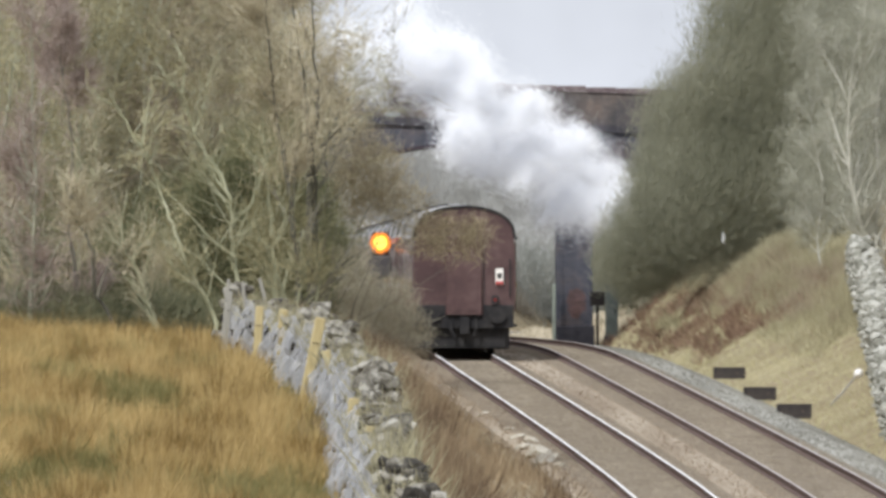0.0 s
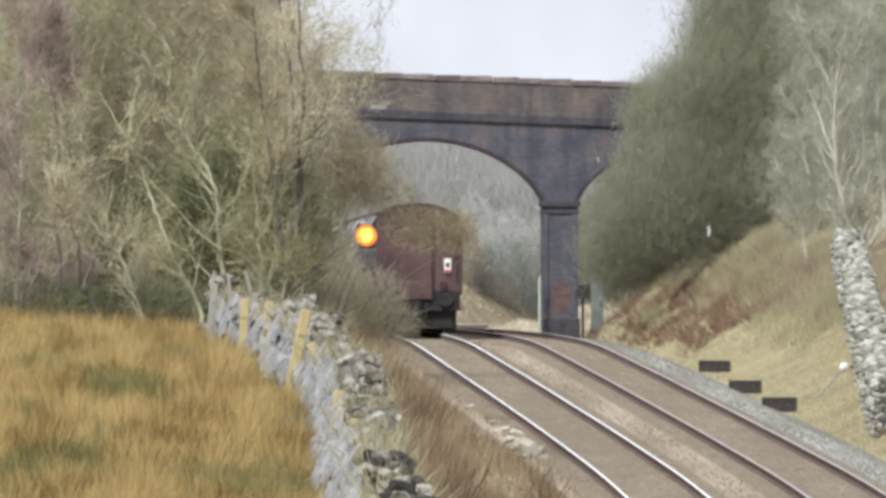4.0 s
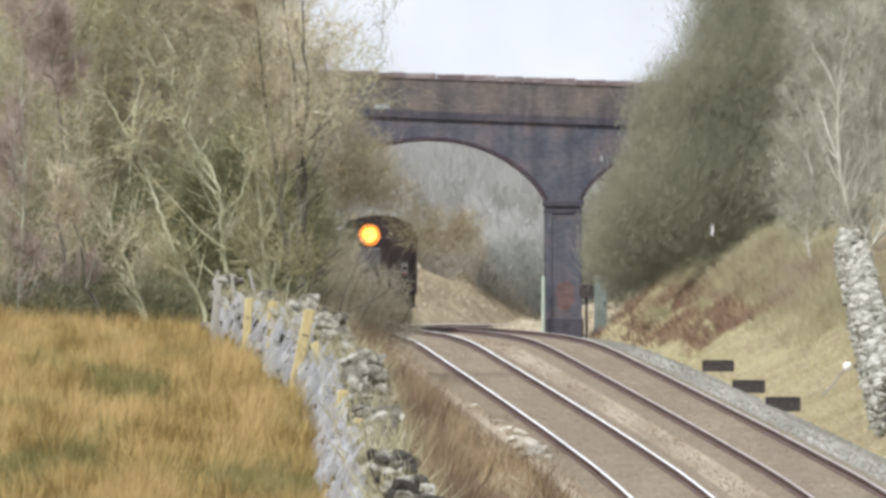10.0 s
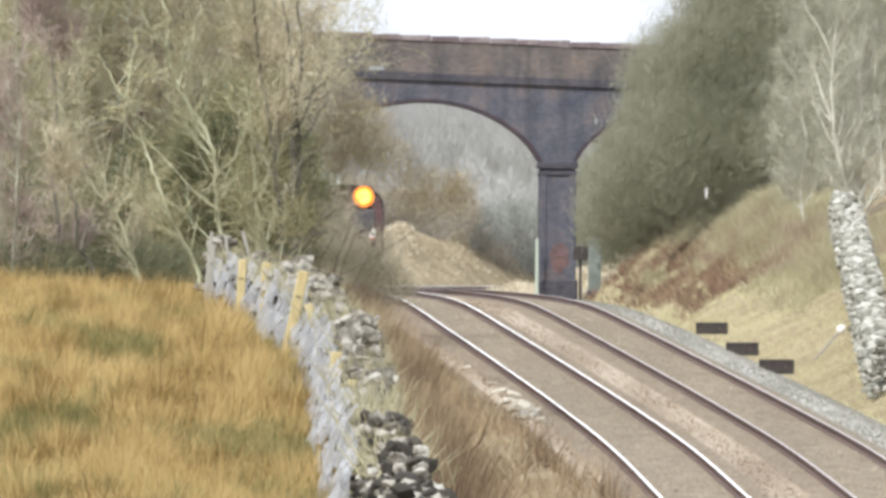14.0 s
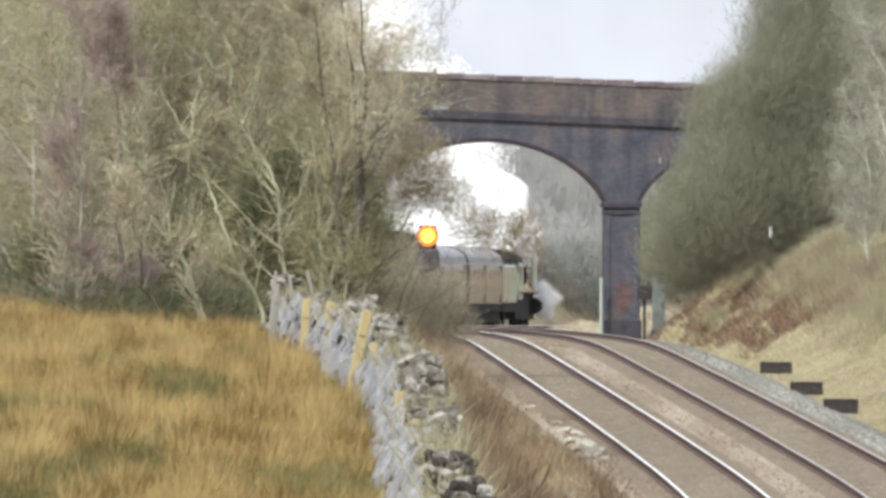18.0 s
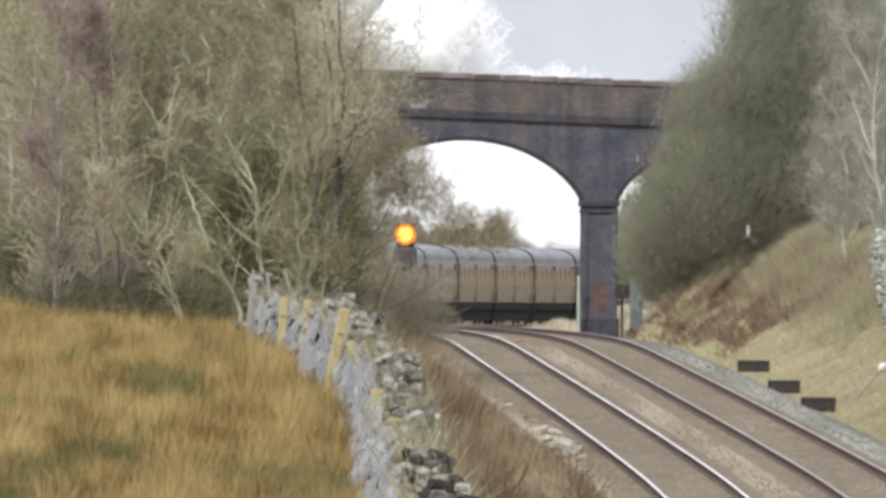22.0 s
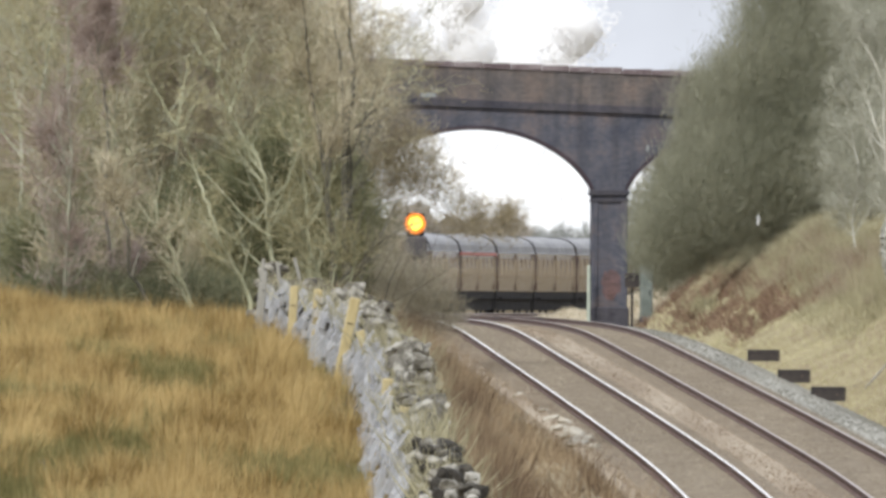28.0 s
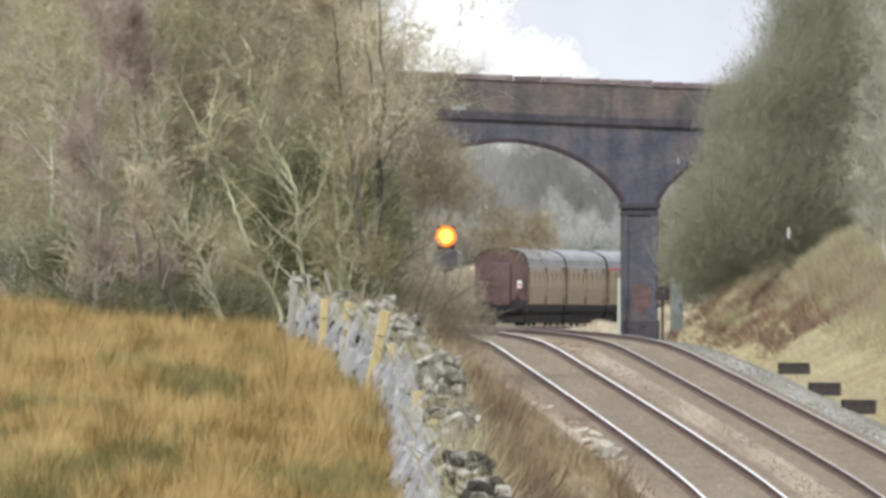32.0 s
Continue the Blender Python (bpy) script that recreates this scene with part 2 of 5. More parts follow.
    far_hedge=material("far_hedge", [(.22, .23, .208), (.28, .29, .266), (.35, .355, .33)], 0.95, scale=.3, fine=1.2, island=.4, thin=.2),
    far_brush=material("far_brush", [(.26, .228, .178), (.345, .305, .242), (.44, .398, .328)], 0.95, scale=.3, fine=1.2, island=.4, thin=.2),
    # bluish greys: haze before the far hillside, put into the base colour
    hazed_wood=material("hazed_wood", [(.3, .303, .292), (.35, .352, .338), (.405, .405, .388)], 0.95, scale=.12, fine=.9, island=.25, thin=.2),
    maroon=material("maroon", [(.055, .03, .032), (.085, .048, .048), (.12, .074, .073)], 0.2, scale=.6, fine=5, gloss=.6),
    red_line=material("red_line", [(.4, .03, .03), (.5, .05, .05)], 0.35, scale=1, fine=6),
    roof=material("roof", [(.2, .2, .21), (.3, .3, .31), (.4, .4, .4)], 0.6, scale=.5, fine=4),
    pale_panel=material("pale_panel", [(.3, .27, .235), (.4, .37, .325)], 0.5, scale=1, fine=6),
    under=material("under", [(.008, .008, .011), (.02, .019, .02), (.038, .035, .034)], 0.85, scale=1.5, fine=9),
    # warm beige: what panes mirror at a low angle is painted in
    reflection_glass=material("reflection_glass", [(.2, .135, .12), (.29, .21, .19)], 0.08, scale=1, fine=4, gloss=.45),
    white=material("white", [(.72, .7, .66), (.82, .8, .77)], 0.5, scale=6, fine=30),
    green_paint=material("green_paint", [(.2, .255, .2), (.3, .36, .29)], 0.2, scale=.8, fine=6, gloss=.7),
    scrap=material("scrap", [(.6, .61, .6), (.78, .79, .78)], 0.5, scale=4, fine=20, thin=.3),
    steel=material("steel", [(.4, .4, .4), (.6, .6, .6)], 0.3, 0.9, scale=3, fine=20),
    brass=material("brass", [(.5, .38, .16), (.65, .5, .24)], 0.25, 0.9, scale=3, fine=20),
    case=material("case", [(.1, .118, .105), (.15, .172, .155), (.22, .242, .22)], 0.75, scale=2, fine=14, bump=.1),
    grey_box=material("grey_box", [(.05, .047, .052), (.095, .088, .094)], 0.6, scale=3, fine=20),
    amber=material("amber", [(1, .6, .1), (1, .65, .15)], 0.4, glow=((1.0, .57, .07), 1.7)),
    # two weaker glows, for rings that imitate the lamp's glare
    amber_glare=material("amber_glare", [(1, .35, .03), (1, .4, .05)], 0.4, glow=((1.0, .24, .015), 1.1)),
    amber_outer_glare=material("amber_outer_glare", [(.6, .22, .05), (.7, .28, .06)], 0.4, glow=((1.0, .2, .02), .35)),
    red_glass=material("red_glass", [(.12, .015, .015), (.17, .02, .02)], 0.2, gloss=.6),
    steam=material("steam", [(.96, .96, .965), (.985, .985, .985)], 1.0, scale=.5, fine=2, gloss=0.0, thin=.5),
    steam_bank=material("steam_bank", [(.74, .765, .8), (.83, .845, .865), (.93, .935, .94)], 1.0, scale=.22, fine=.9, gloss=0.0, scatter=.25, blotch=1.5),
    billow=material("billow", [(.98, .98, .98), (.995, .995, .995)], 1.0, scale=.5, fine=2, gloss=0.0, scatter=3.0),
    old_steam=material("old_steam", [(.82, .84, .89), (.94, .95, .97)], 1.0, scale=.5, fine=2, gloss=0.0, thin=.45),
)


# ---------------------------------------------------------------- mesh helpers
class Geo:
    """Gathers vertices and faces of one mesh."""

    def __init__(self):
        self.v, self.f = [], []

    def add(self, vs, fs):
        k = len(self.v)
        self.v.extend(vs)
        self.f.extend([tuple(i + k for i in q) for q in fs])
        return self

    def box(self, x0, x1, y0, y1, z0, z1, c=0.0):
        """A box; c: chamfer of its upright edges and its top."""
        if not c:
            vs = [(x, y, z) for z in (z0, z1) for x, y in ((x0, y0), (x1, y0), (x1, y1), (x0, y1))]
            return self.add(vs, [(3, 2, 1, 0), (4, 5, 6, 7), (0, 1, 5, 4), (1, 2, 6, 5), (2, 3, 7, 6), (3, 0, 4, 7)])
        ring = [(x0 + c, y0), (x1 - c, y0), (x1, y0 + c), (x1, y1 - c), (x1 - c, y1), (x0 + c, y1), (x0, y1 - c), (x0, y0 + c)]
        mx, my = (x0 + x1) / 2, (y0 + y1) / 2
        top = [(x + (c if x < mx else -c) * .7, y + (c if y < my else -c) * .7, z1) for x, y in ring]
        return self.loft([[(x, y, z0) for x, y in ring], [(x, y, z1 - c) for x, y in ring], top])

    def loft(self, rings, caps=True):
        n, vs, fs = len(rings[0]), [p for r in rings for p in r], []
        for k in range(len(rings) - 1):
            for i in range(n):
                j = (i + 1) % n
                fs.append((k * n + i, k * n + j, (k + 1) * n + j, (k + 1) * n + i))
        if caps:
            fs += [tuple(range(n - 1, -1, -1)), tuple(range((len(rings) - 1) * n, len(rings) * n))]
        return self.add(vs, fs)

    def tube(self, pts, radii, n=6, caps=True):
        rings, up = [], Vector((0.31, 0.2, 0.93))
        for i, p in enumerate(pts):
            way = (Vector(pts[min(i + 1, len(pts) - 1)]) - Vector(pts[max(i - 1, 0)])).normalized()
            a = way.cross(up if abs(way.dot(up)) < .95 else Vector((1, 0, 0))).normalized()
            b = way.cross(a)
            r = radii[i] if isinstance(radii, (list, tuple)) else radii
            rings.append([tuple(Vector(p) + (a * math.cos(t) + b * math.sin(t)) * r) for t in (math.tau * k / n for k in range(n))])
        return self.loft(rings, caps)

    def weld(self):
        """Joins vertices that lie on one another."""
        seen, to = {}, []
        for p in self.v:
            to.append(seen.setdefault(tuple(round(q, 4) for q in p), len(seen)))
        self.v, self.f = list(seen), [tuple(to[i] for i in q) for q in self.f]
        return self

    def mesh(self, name, mat, smooth=False):
        me = bpy.data.meshes.new(name)
        me.from_pydata([tuple(p) for p in self.v], [], self.f)
        me.materials.append(mat)
        if smooth:
            me.polygons.foreach_set("use_smooth", [True] * len(me.polygons))
        me.update()
        return me


def part(name, geo, mat, parent=None, label="", smooth=False):
    ob = new(name, geo.mesh(name, mat, smooth) if isinstance(geo, Geo) else geo)
    if parent:
        ob.parent = parent
    return tagged(ob, label)


def empty(name, m=None, label="", category="", group="", kind=""):
    ob = new(name)
    ob.matrix_basis = m or Matrix()
    return tagged(ob, label, category, group, kind)


def cloud(name, mat, vs, fs, parent=None, label=""):
    """A mesh from arrays of triangles."""
    me = bpy.data.meshes.new(name)
    me.from_pydata(vs, [], fs)
    me.materials.append(mat)
    ob = new(name, me)
    if parent:
        ob.parent = parent
    return tagged(ob, label)


def spline(knots):
    """A smooth curve through (x, y) knots."""
    xs, ys = np.array([k[0] for k in knots], float), np.array([k[1] for k in knots], float)
    h, s = np.diff(xs), np.diff(ys) / np.diff(xs)
    m = np.concatenate([[s[0]], (s[:-1] * h[1:] + s[1:] * h[:-1]) / (h[:-1] + h[1:]), [s[-1]]])

    def value(x):
        x = np.asarray(x, float)
        i = np.clip(np.searchsorted(xs, x) - 1, 0, len(h) - 1)
        t = (x - xs[i]) / h[i]
        t2, t3 = t * t, t * t * t
        inside = (2 * t3 - 3 * t2 + 1) * ys[i] + (t3 - 2 * t2 + t) * h[i] * m[i] + (3 * t2 - 2 * t3) * ys[i + 1] + (t3 - t2) * h[i] * m[i + 1]
        return np.where(x < xs[0], ys[0] + m[0] * (x - xs[0]), np.where(x > xs[-1], ys[-1] + m[-1] * (x - xs[-1]), inside))
    return value


# ---------------------------------------------------------------- the railway's line: y is the way from the camera
line_x = spline([(0, 14), (150, 9.6), (300, 6.35), (400, 5.03), (470, 4.09), (505, 3.5), (570, 2.17), (610, 1.26), (660, .33), (702, -.12), (763, -.68),
                 (803, -1.17), (842, -1.73), (918, -2.83), (1000, -3.95), (1080, -5.0), (1121, -5.55), (1160, -5.3), (1190, -4.15), (1212, -2.75), (1226, -1.6),
                 (1245, .15), (1262, 1.8), (1282, 3.95), (1320, 8.6), (1400, 20), (1600, 48)])
line_z = spline([(0, -8.6), (150, -6.6), (300, -4.65), (400, -3.32), (470, -2.38), (505, -1.98), (570, -1.17), (610, -.64), (660, -.13), (702, .0), (763, .05),
                 (842, .08), (1000, .02), (1245, -.12), (1600, -.2)])
field_z = spline([(-400, -1.2), (0, -.75), (150, -1.6), (230, -1.85), (270, -1.5), (300, -1.15), (330, -.85), (360, -.6), (430, -.05), (470, .1), (520, .2), (600, .35), (700, .8), (900, 1.4), (1200, 1.5), (1290, 2.6), (1335, 2.1), (1430, 1.9), (1500, 1.8), (1700, 2.0), (4700, 2.1)])
bank_k = spline([(0, .5), (560, .45), (650, .5), (690, .56), (760, .82), (840, .84), (885, .4), (930, .15), (1120, .13), (1220, .2), (1500, .3)])
SPACING = 3.33


def hill(x, y):
    """Far wooded ground beyond the bridge."""
    return 4.5 * np.clip((np.asarray(y, float) - 1330) / 260, 0, 1)


def ground_z(x, y):
    x, y = np.asarray(x, float), np.asarray(y, float)
    u, r = x - line_x(y), line_z(y)
    foot = r - .72
    side = foot + .36 + .06 * np.sin(y * .23)
    left = np.clip((-2.6 - u) * np.interp(y, [230, 330, 470, 600, 1100, 1275, 1305], [1.8, 1.3, .9, .8, .8, .56, 1.0]), 0, None)
    left = np.minimum(side + left, np.maximum(field_z(y) + .045 * np.clip(-u - 7, 0, 8) * np.clip((y - 300) / 80, 0, 1) + .02 * np.clip(-u - 8, 0, 40), side))
    k = bank_k(y)
    rise = np.clip(u - 6.7, 0, 4.2) * k + np.clip(u - 10.9, 0, 12) * .4
    right = foot + rise
    base = np.where(u < -1.6, left, np.where(u > 6.7, right, foot))
    near = np.exp(-((u - 1.7) / 7.0) ** 2)
    rough = .05 * np.sin(x * 1.7 + y * .13) + .05 * np.sin(x * .9 - y * .21)
    rough = rough + np.clip((y - 870) / 60, 0, 1) * (.28 * np.sin(x * 1.1 + y * .09) + .2 * np.sin(x * 2.3 - y * .05))
    return base + hill(x, y) * (1 - near * np.clip((1560 - y) / 200, 0, 1)) + rough * np.clip((np.abs(u - 1.7) - 4.6) / 2, 0, 1)


def make_ground():
    ys = np.concatenate([np.arange(-300, 200, 20), np.arange(200, 960, 2.5), np.arange(960, 1700, 8), np.arange(1700, 4700, 150)])
    half = np.concatenate([np.arange(0, 16, .5), np.arange(16, 40, 3), np.array([45, 60, 90, 150, 260, 450, 800, 1400])])
    us = np.concatenate([-half[:0:-1], half]) + 1.7
    Y, U = np.meshgrid(ys, us, indexing="ij")
    X = U + line_x(np.minimum(Y, 1400)) * np.where(np.abs(U) < 60, 1, .3)
    Z = ground_z(X, Y)
    n = len(us)
    vs = np.stack([X, Y, Z], -1).reshape(-1, 3).tolist()
    fs = [(a * n + b, a * n + b + 1, (a + 1) * n + b + 1, (a + 1) * n + b) for a in range(len(ys) - 1) for b in range(n - 1)]
    g = Geo().add(vs, fs)
    return tagged(part("ground", g, M["earth"], smooth=True), "rough grassy ground with railway cutting", "ground", kind="structure")


make_ground()


# ---------------------------------------------------------------- tracks
def swept(profile, y0, y1, step, off=0.0, dz=0.0, closed=True):
    """A cross profile of (u, z) swept along the line."""
    g, rings = Geo(), []
    for y in np.arange(y0, y1 + step / 2, step):
        x, z = float(line_x(y)) + off, float(line_z(y)) + dz
        rings.append([(x + u, float(y), z + w) for u, w in profile])
    return g.loft(rings)


def make_tracks():
    bed = tagged(empty("ballast_bed"), "brown and grey stone ballast bed under both tracks", "ballast", kind="structure")
    for name, mat, profile in (("near_shoulder", "ballast_brown", [(-1.75, -.8), (-1.6, -.27), (-1.35, -.2), (-.9, -.185), (-.9, -.8)]),
                               ("track_bed", "ballast", [(-.9, -.8), (-.9, -.185), (-.2, -.17), (.9, -.178), (.9, -.8)]),
                               ("space_between_tracks", "ballast_brown", [(.9, -.8), (.9, -.178), (1.6, -.185), (2.45, -.178), (2.45, -.8)]),
                               ("track_bed", "ballast", [(2.45, -.8), (2.45, -.178), (3.4, -.17), (4.3, -.18), (4.3, -.8)]),
                               ("far_shoulder", "ballast_grey", [(4.3, -.8), (4.3, -.18), (5.3, -.2), (6.9, -.85)])):
        part(name, swept(profile, 200, 1420, 3), M[mat], bed)
    for k, off in enumerate((0.0, SPACING)):
        track = empty("railway_track", label="curving railway track of rusty rails with worn shiny tops", category="railway track", group="railway tracks")
        for side in (-1, 1):
            c = off + side * .7525
            rail = part("rail", swept([(-.07, -.159), (.07, -.159), (.07, -.14), (.012, -.12), (.012, -.045), (.034, -.035), (.034, -.006), (-.034, -.006), (-.034, -.035), (-.012, -.045), (-.012, -.12), (-.07, -.14)], 200, 1420, 3, c), M["rail"], track)
            # first track's worn tops take the white that stands for reflected sky
            part("running_surface", swept([(-.03, -.006), (.03, -.006), (.024, 0), (-.024, 0)], 200, 1420, 3, c), M["rail_dull" if k else "rail_top_sheen"], rail, "worn shiny rail top")
        g = Geo()
        for y in np.arange(420, 900, .7):
            x, z = float(line_x(y)) + off, float(line_z(y))
            g.box(x - 1.29, x + 1.29, y - .125, y + .125, z - .3, z - .155)
        tagged(part("sleeper_bed", g, M["sleeper"], track), kind="stuff")
    # loose stones on the bed
    rng = np.random.default_rng(3)
    for name, mat, bands, n in (("ballast_stones", "stones", ((-.9, .9), (2.45, 4.3)), 24000), ("brown_stones", "brown_stones", ((-1.5, -.9), (.9, 2.45)), 16000), ("shoulder_stones", "grey_stones", ((4.3, 6.5),), 26000)):
        y = 430 + 330 * rng.random(n) ** 1.3
        u = np.concatenate([rng.uniform(*b, n // len(bands)) for b in bands])
        x = line_x(y) + u
        z = line_z(y) - .165 - np.clip((u - 5.3) * .4, 0, None)
        r = rng.uniform(.014, .036, n)
        d = rng.normal(size=(n, 4, 3))
        d /= np.linalg.norm(d, axis=2, keepdims=True)
        vs = (np.stack([x, y, z], 1)[:, None, :] + d * r[:, None, None]).reshape(-1, 3).tolist()
        fs = [q for i in range(n) for q in ((4 * i, 4 * i + 1, 4 * i + 2), (4 * i, 4 * i + 2, 4 * i + 3), (4 * i, 4 * i + 3, 4 * i + 1), (4 * i + 1, 4 * i + 3, 4 * i + 2))]
        ob = cloud(name, M[mat], vs, fs)
        tagged(ob, "loose crushed stone of the track bed", "ballast", kind="stuff")


make_tracks()


# ---------------------------------------------------------------- bridge
BY0, BY1 = 850.0, 856.5
ARCH_X, HALF, SPRING, CROWN = -.25, 4.02, 4.4, 6.56


def road_z(x):
    return 7.606 - .037 * (x + 2.6)


def arch_curve(f):
    """A flat arch between a circle's segment and an ellipse; f from -1 to 1 across it."""
    rise = CROWN - SPRING
    rad = (HALF ** 2 + rise ** 2) / (2 * rise)
    segment = CROWN - rad + math.sqrt(rad ** 2 - (f * HALF) ** 2)
    return .65 * segment + .35 * (SPRING + rise * math.sqrt(max(0, 1 - f * f)))


def intrados(x):
    """Height of the arch's underside at x, or None in a pier."""
    for k in (-1, 0, 1):
        c = ARCH_X + k * (2 * HALF + 1.26)
        if abs(x - c) < HALF:
            return arch_curve((x - c) / HALF)
    return None


def make_bridge():
    bridge = empty("road_bridge", pose(0, 0, 0), "dark weathered brick road bridge of three arches over the railway", "bridge")
    # body over the arches, in upright strips
    xs = sorted(set([-30.0, 30.0] + [ARCH_X + k * (2 * HALF + 1.26) + HALF * math.sin(a) for k in (-1, 0, 1) for a in np.linspace(-math.pi / 2, math.pi / 2, 41)]))
    for y0, y1, name in ((BY0, BY0 + .55, "spandrel_wall"), (BY0 + .55, BY1 - .55, "arch_barrel"), (BY1 - .55, BY1, "spandrel_wall")):
        g = Geo()
        for a, b in zip(xs, xs[1:]):
            mid = intrados((a + b) / 2)
            lo = [intrados(a + 1e-5) if mid else SPRING, intrados(b - 1e-5) if mid else SPRING]
            lo = [SPRING if q is None else q for q in lo]
            if a < -15.5 or b > 15.5:
                lo = [0, 0]
            vs = [(a, y0, lo[0]), (b, y0, lo[1]), (b, y1, lo[1]), (a, y1, lo[0]), (a, y0, road_z(a)), (b, y0, road_z(b)), (b, y1, road_z(b)), (a, y1, road_z(a))]
            g.add(vs, [(0, 1, 5, 4), (2, 3, 7, 6), (3, 2, 1, 0), (4, 5, 6, 7)])
        part(name, g.weld(), M["bridge"], bridge)
    # ring of each arch
    for k in (-1, 0, 1):
        c = ARCH_X + k * (2 * HALF + 1.26)
        rings = [[(c + HALF * f * (1 + q / HALF), y, arch_curve(f) + q) for q, y in ((-.012, BY0 - .03), (.09, BY0 - .03), (.09, BY0 + .2), (-.012, BY1 + .03))] for f in np.sin(np.linspace(-math.pi / 2, math.pi / 2, 49))]
        part("arch_ring", Geo().loft(rings), M["arch_brick"], bridge, "dark brick arch edge")
    # piers
    for x in (ARCH_X + HALF, ARCH_X - HALF - 1.26):
        base = -.55
        pier = part("pier", Geo().box(x, x + 1.26, BY0 + .02, BY1 - .02, base, SPRING), M["bridge"], bridge)
        part("plinth", Geo().box(x - .07, x + 1.33, BY0 - .08, BY1 + .08, base, .45, .05), M["bridge_dark"], pier)
        part("impost", Geo().box(x - .08, x + 1.34, BY0 - .09, BY1 + .09, SPRING - .1, SPRING + .08, .03), M["bridge_dark"], pier)
        part("necking_course", Geo().box(x - .04, x + 1.3, BY0 - .05, BY1 + .05, SPRING - .34, SPRING - .24, .02), M["bridge_dark"], pier)
        rng = random.Random(3)
        ragged = [(x + .72 + .42 * math.cos(a) * rng.uniform(.6, 1), 1.25 + .62 * math.sin(a) * rng.uniform(.6, 1)) for a in np.linspace(0, math.tau, 23)[:-1]]
        part("brick_patch", Geo().loft([[(px, y, pz) for px, pz in ragged] for y in (BY0 + .05, BY0 + .008)]), M["brick_patch"], pier, "rusty stained patch of brick")
        for q in (.02, 1.03):
            part("pilaster", Geo().box(x + q, x + q + .21, BY0 - .03, BY0 + .03, .45, SPRING - .34), M["bridge"], pier)
    # string course, parapets and coping stones
    for y0, y1, face in ((BY0 - .12, BY0 + .4, 1), (BY1 - .4, BY1 + .12, -1)):
        for name, lo, hi, y, mat in (("string_course", -.24, .02, (y0, y1), "bridge_dark"), ("parapet", .02, 1.12, (y0 + .1, y1 - .02), "bridge_red")):
            rings = [[(x, y[0], road_z(x) + lo), (x, y[1], road_z(x) + lo), (x, y[1], road_z(x) + hi), (x, y[0], road_z(x) + hi)] for x in (-30, -15, 0, 15, 30)]
            part(name, Geo().loft(rings), M[mat], bridge)
        rng = random.Random(7)
        x = -30.0
        while x < 30:
            w = rng.uniform(.8, 1.1)
            z = road_z(x) + 1.12 + rng.uniform(-.012, .02)
            part("coping_stone", Geo().box(x, x + w - .012, y0 + .02, y1 + .05, z, z + .17, .03), M["coping"], bridge)
            x += w
    for x, z, w, h in ((-2.1, 7.62, .52, .14), (5.66, 5.8, .1, .2)):
        part("marker_plate", Geo().box(x, x + w, BY0 - .05, BY0 - (.0 if z < 7 else .02), z, z + h, .01), M["plate_grey"], bridge, "small grey marker plate")
    g = Geo()
    g.add([(x, y, road_z(x) + .005) for x in (-30, 30) for y in (BY0 + .3, BY1 - .3)], [(0, 1, 3, 2)])
    part("road_surface", g, M["ballast"], bridge)
    return bridge


make_bridge()

# ---------------------------------------------------------------- train
def tail_y(t):
    """Where the train's tail stands along the line at t seconds: it slows a little on the climb."""
    return 660 + 21.0 * t - .092 * t * t - 10 * math.exp(-t / 3.5)


def on_line(y, wheelbase):
    a, b = y - wheelbase / 2, y + wheelbase / 2
    p = Vector((float(line_x(a)), a, float(line_z(a))))
    q = Vector((float(line_x(b)), b, float(line_z(b))))
    m, w = (p + q) / 2, q - p
    return pose(m.x, m.y, m.z, math.degrees(math.atan2(w.z, w.y)), 0, -math.degrees(math.atan2(w.x, w.y)))


def hull(half, low, cant, top, n=12):
    """Half-outline of a carriage from its sill over the roof, as a full list."""
    side = [(-half + .06, low), (-half, low + .55), (-half, low + 1.1), (-half + .05, cant)]
    arc = [(-(half - .05) * math.cos(a), cant + (top - cant) * math.sin(a) ** .8) for a in np.linspace(0, math.pi, n + 1)[1:-1]]
    return side, arc, [(-x, z) for x, z in reversed(side)]


def make_bogie(parent, y):
    b = part("bogie", Geo().box(-1.05, 1.05, y - 1.7, y + 1.7, .42, .72, .05).box(-1.16, -1.0, y - 1.9, y + 1.9, .35, .8, .04).box(1.0, 1.16, y - 1.9, y + 1.9, .35, .8, .04), M["under"], parent)
    for w in (-1.3, 1.3):
        for s in (-.8, .68):
            g = Geo().tube([(s, y + w, .46), (s + .12, y + w, .46)], .455, 20)
            part("wheel", g, M["under"], b)
        part("axle", Geo().tube([(-.8, y + w, .46), (.8, y + w, .46)], .07, 8), M["under"], b)


def make_coach():
    L = 10.05
    coach = empty("railway_coach", label="maroon passenger coach with grey roof and black underframe", category="railway coach", group="coaches of the train")
    side, arc, other = hull(1.37, 1.1, 3.08, 3.87)
    outline = [*side, *[(x, z - .012) for x, z in arc], *other, (1.2, 1.05), (-1.2, 1.05)]
    ends = [(-L, .985), (-L + .06, 1), (L - .06, 1), (L, .985)]
    part("body", Geo().loft([[(x * k, y, z) for x, z in outline] for y, k in ends]), M["maroon"], coach)
    r = [(-1.39, 3.02), *[(x, z + .01) for x, z in [side[-1], *arc, other[0]]], (1.39, 3.02)]
    part("roof", Geo().loft([[(x, y, z) for x, z in r] for y in (-L + .07, -L + .5, 0, L - .5, L - .07)]), M["roof"], coach, smooth=False)
    for y in (-L - .04, L + .015):
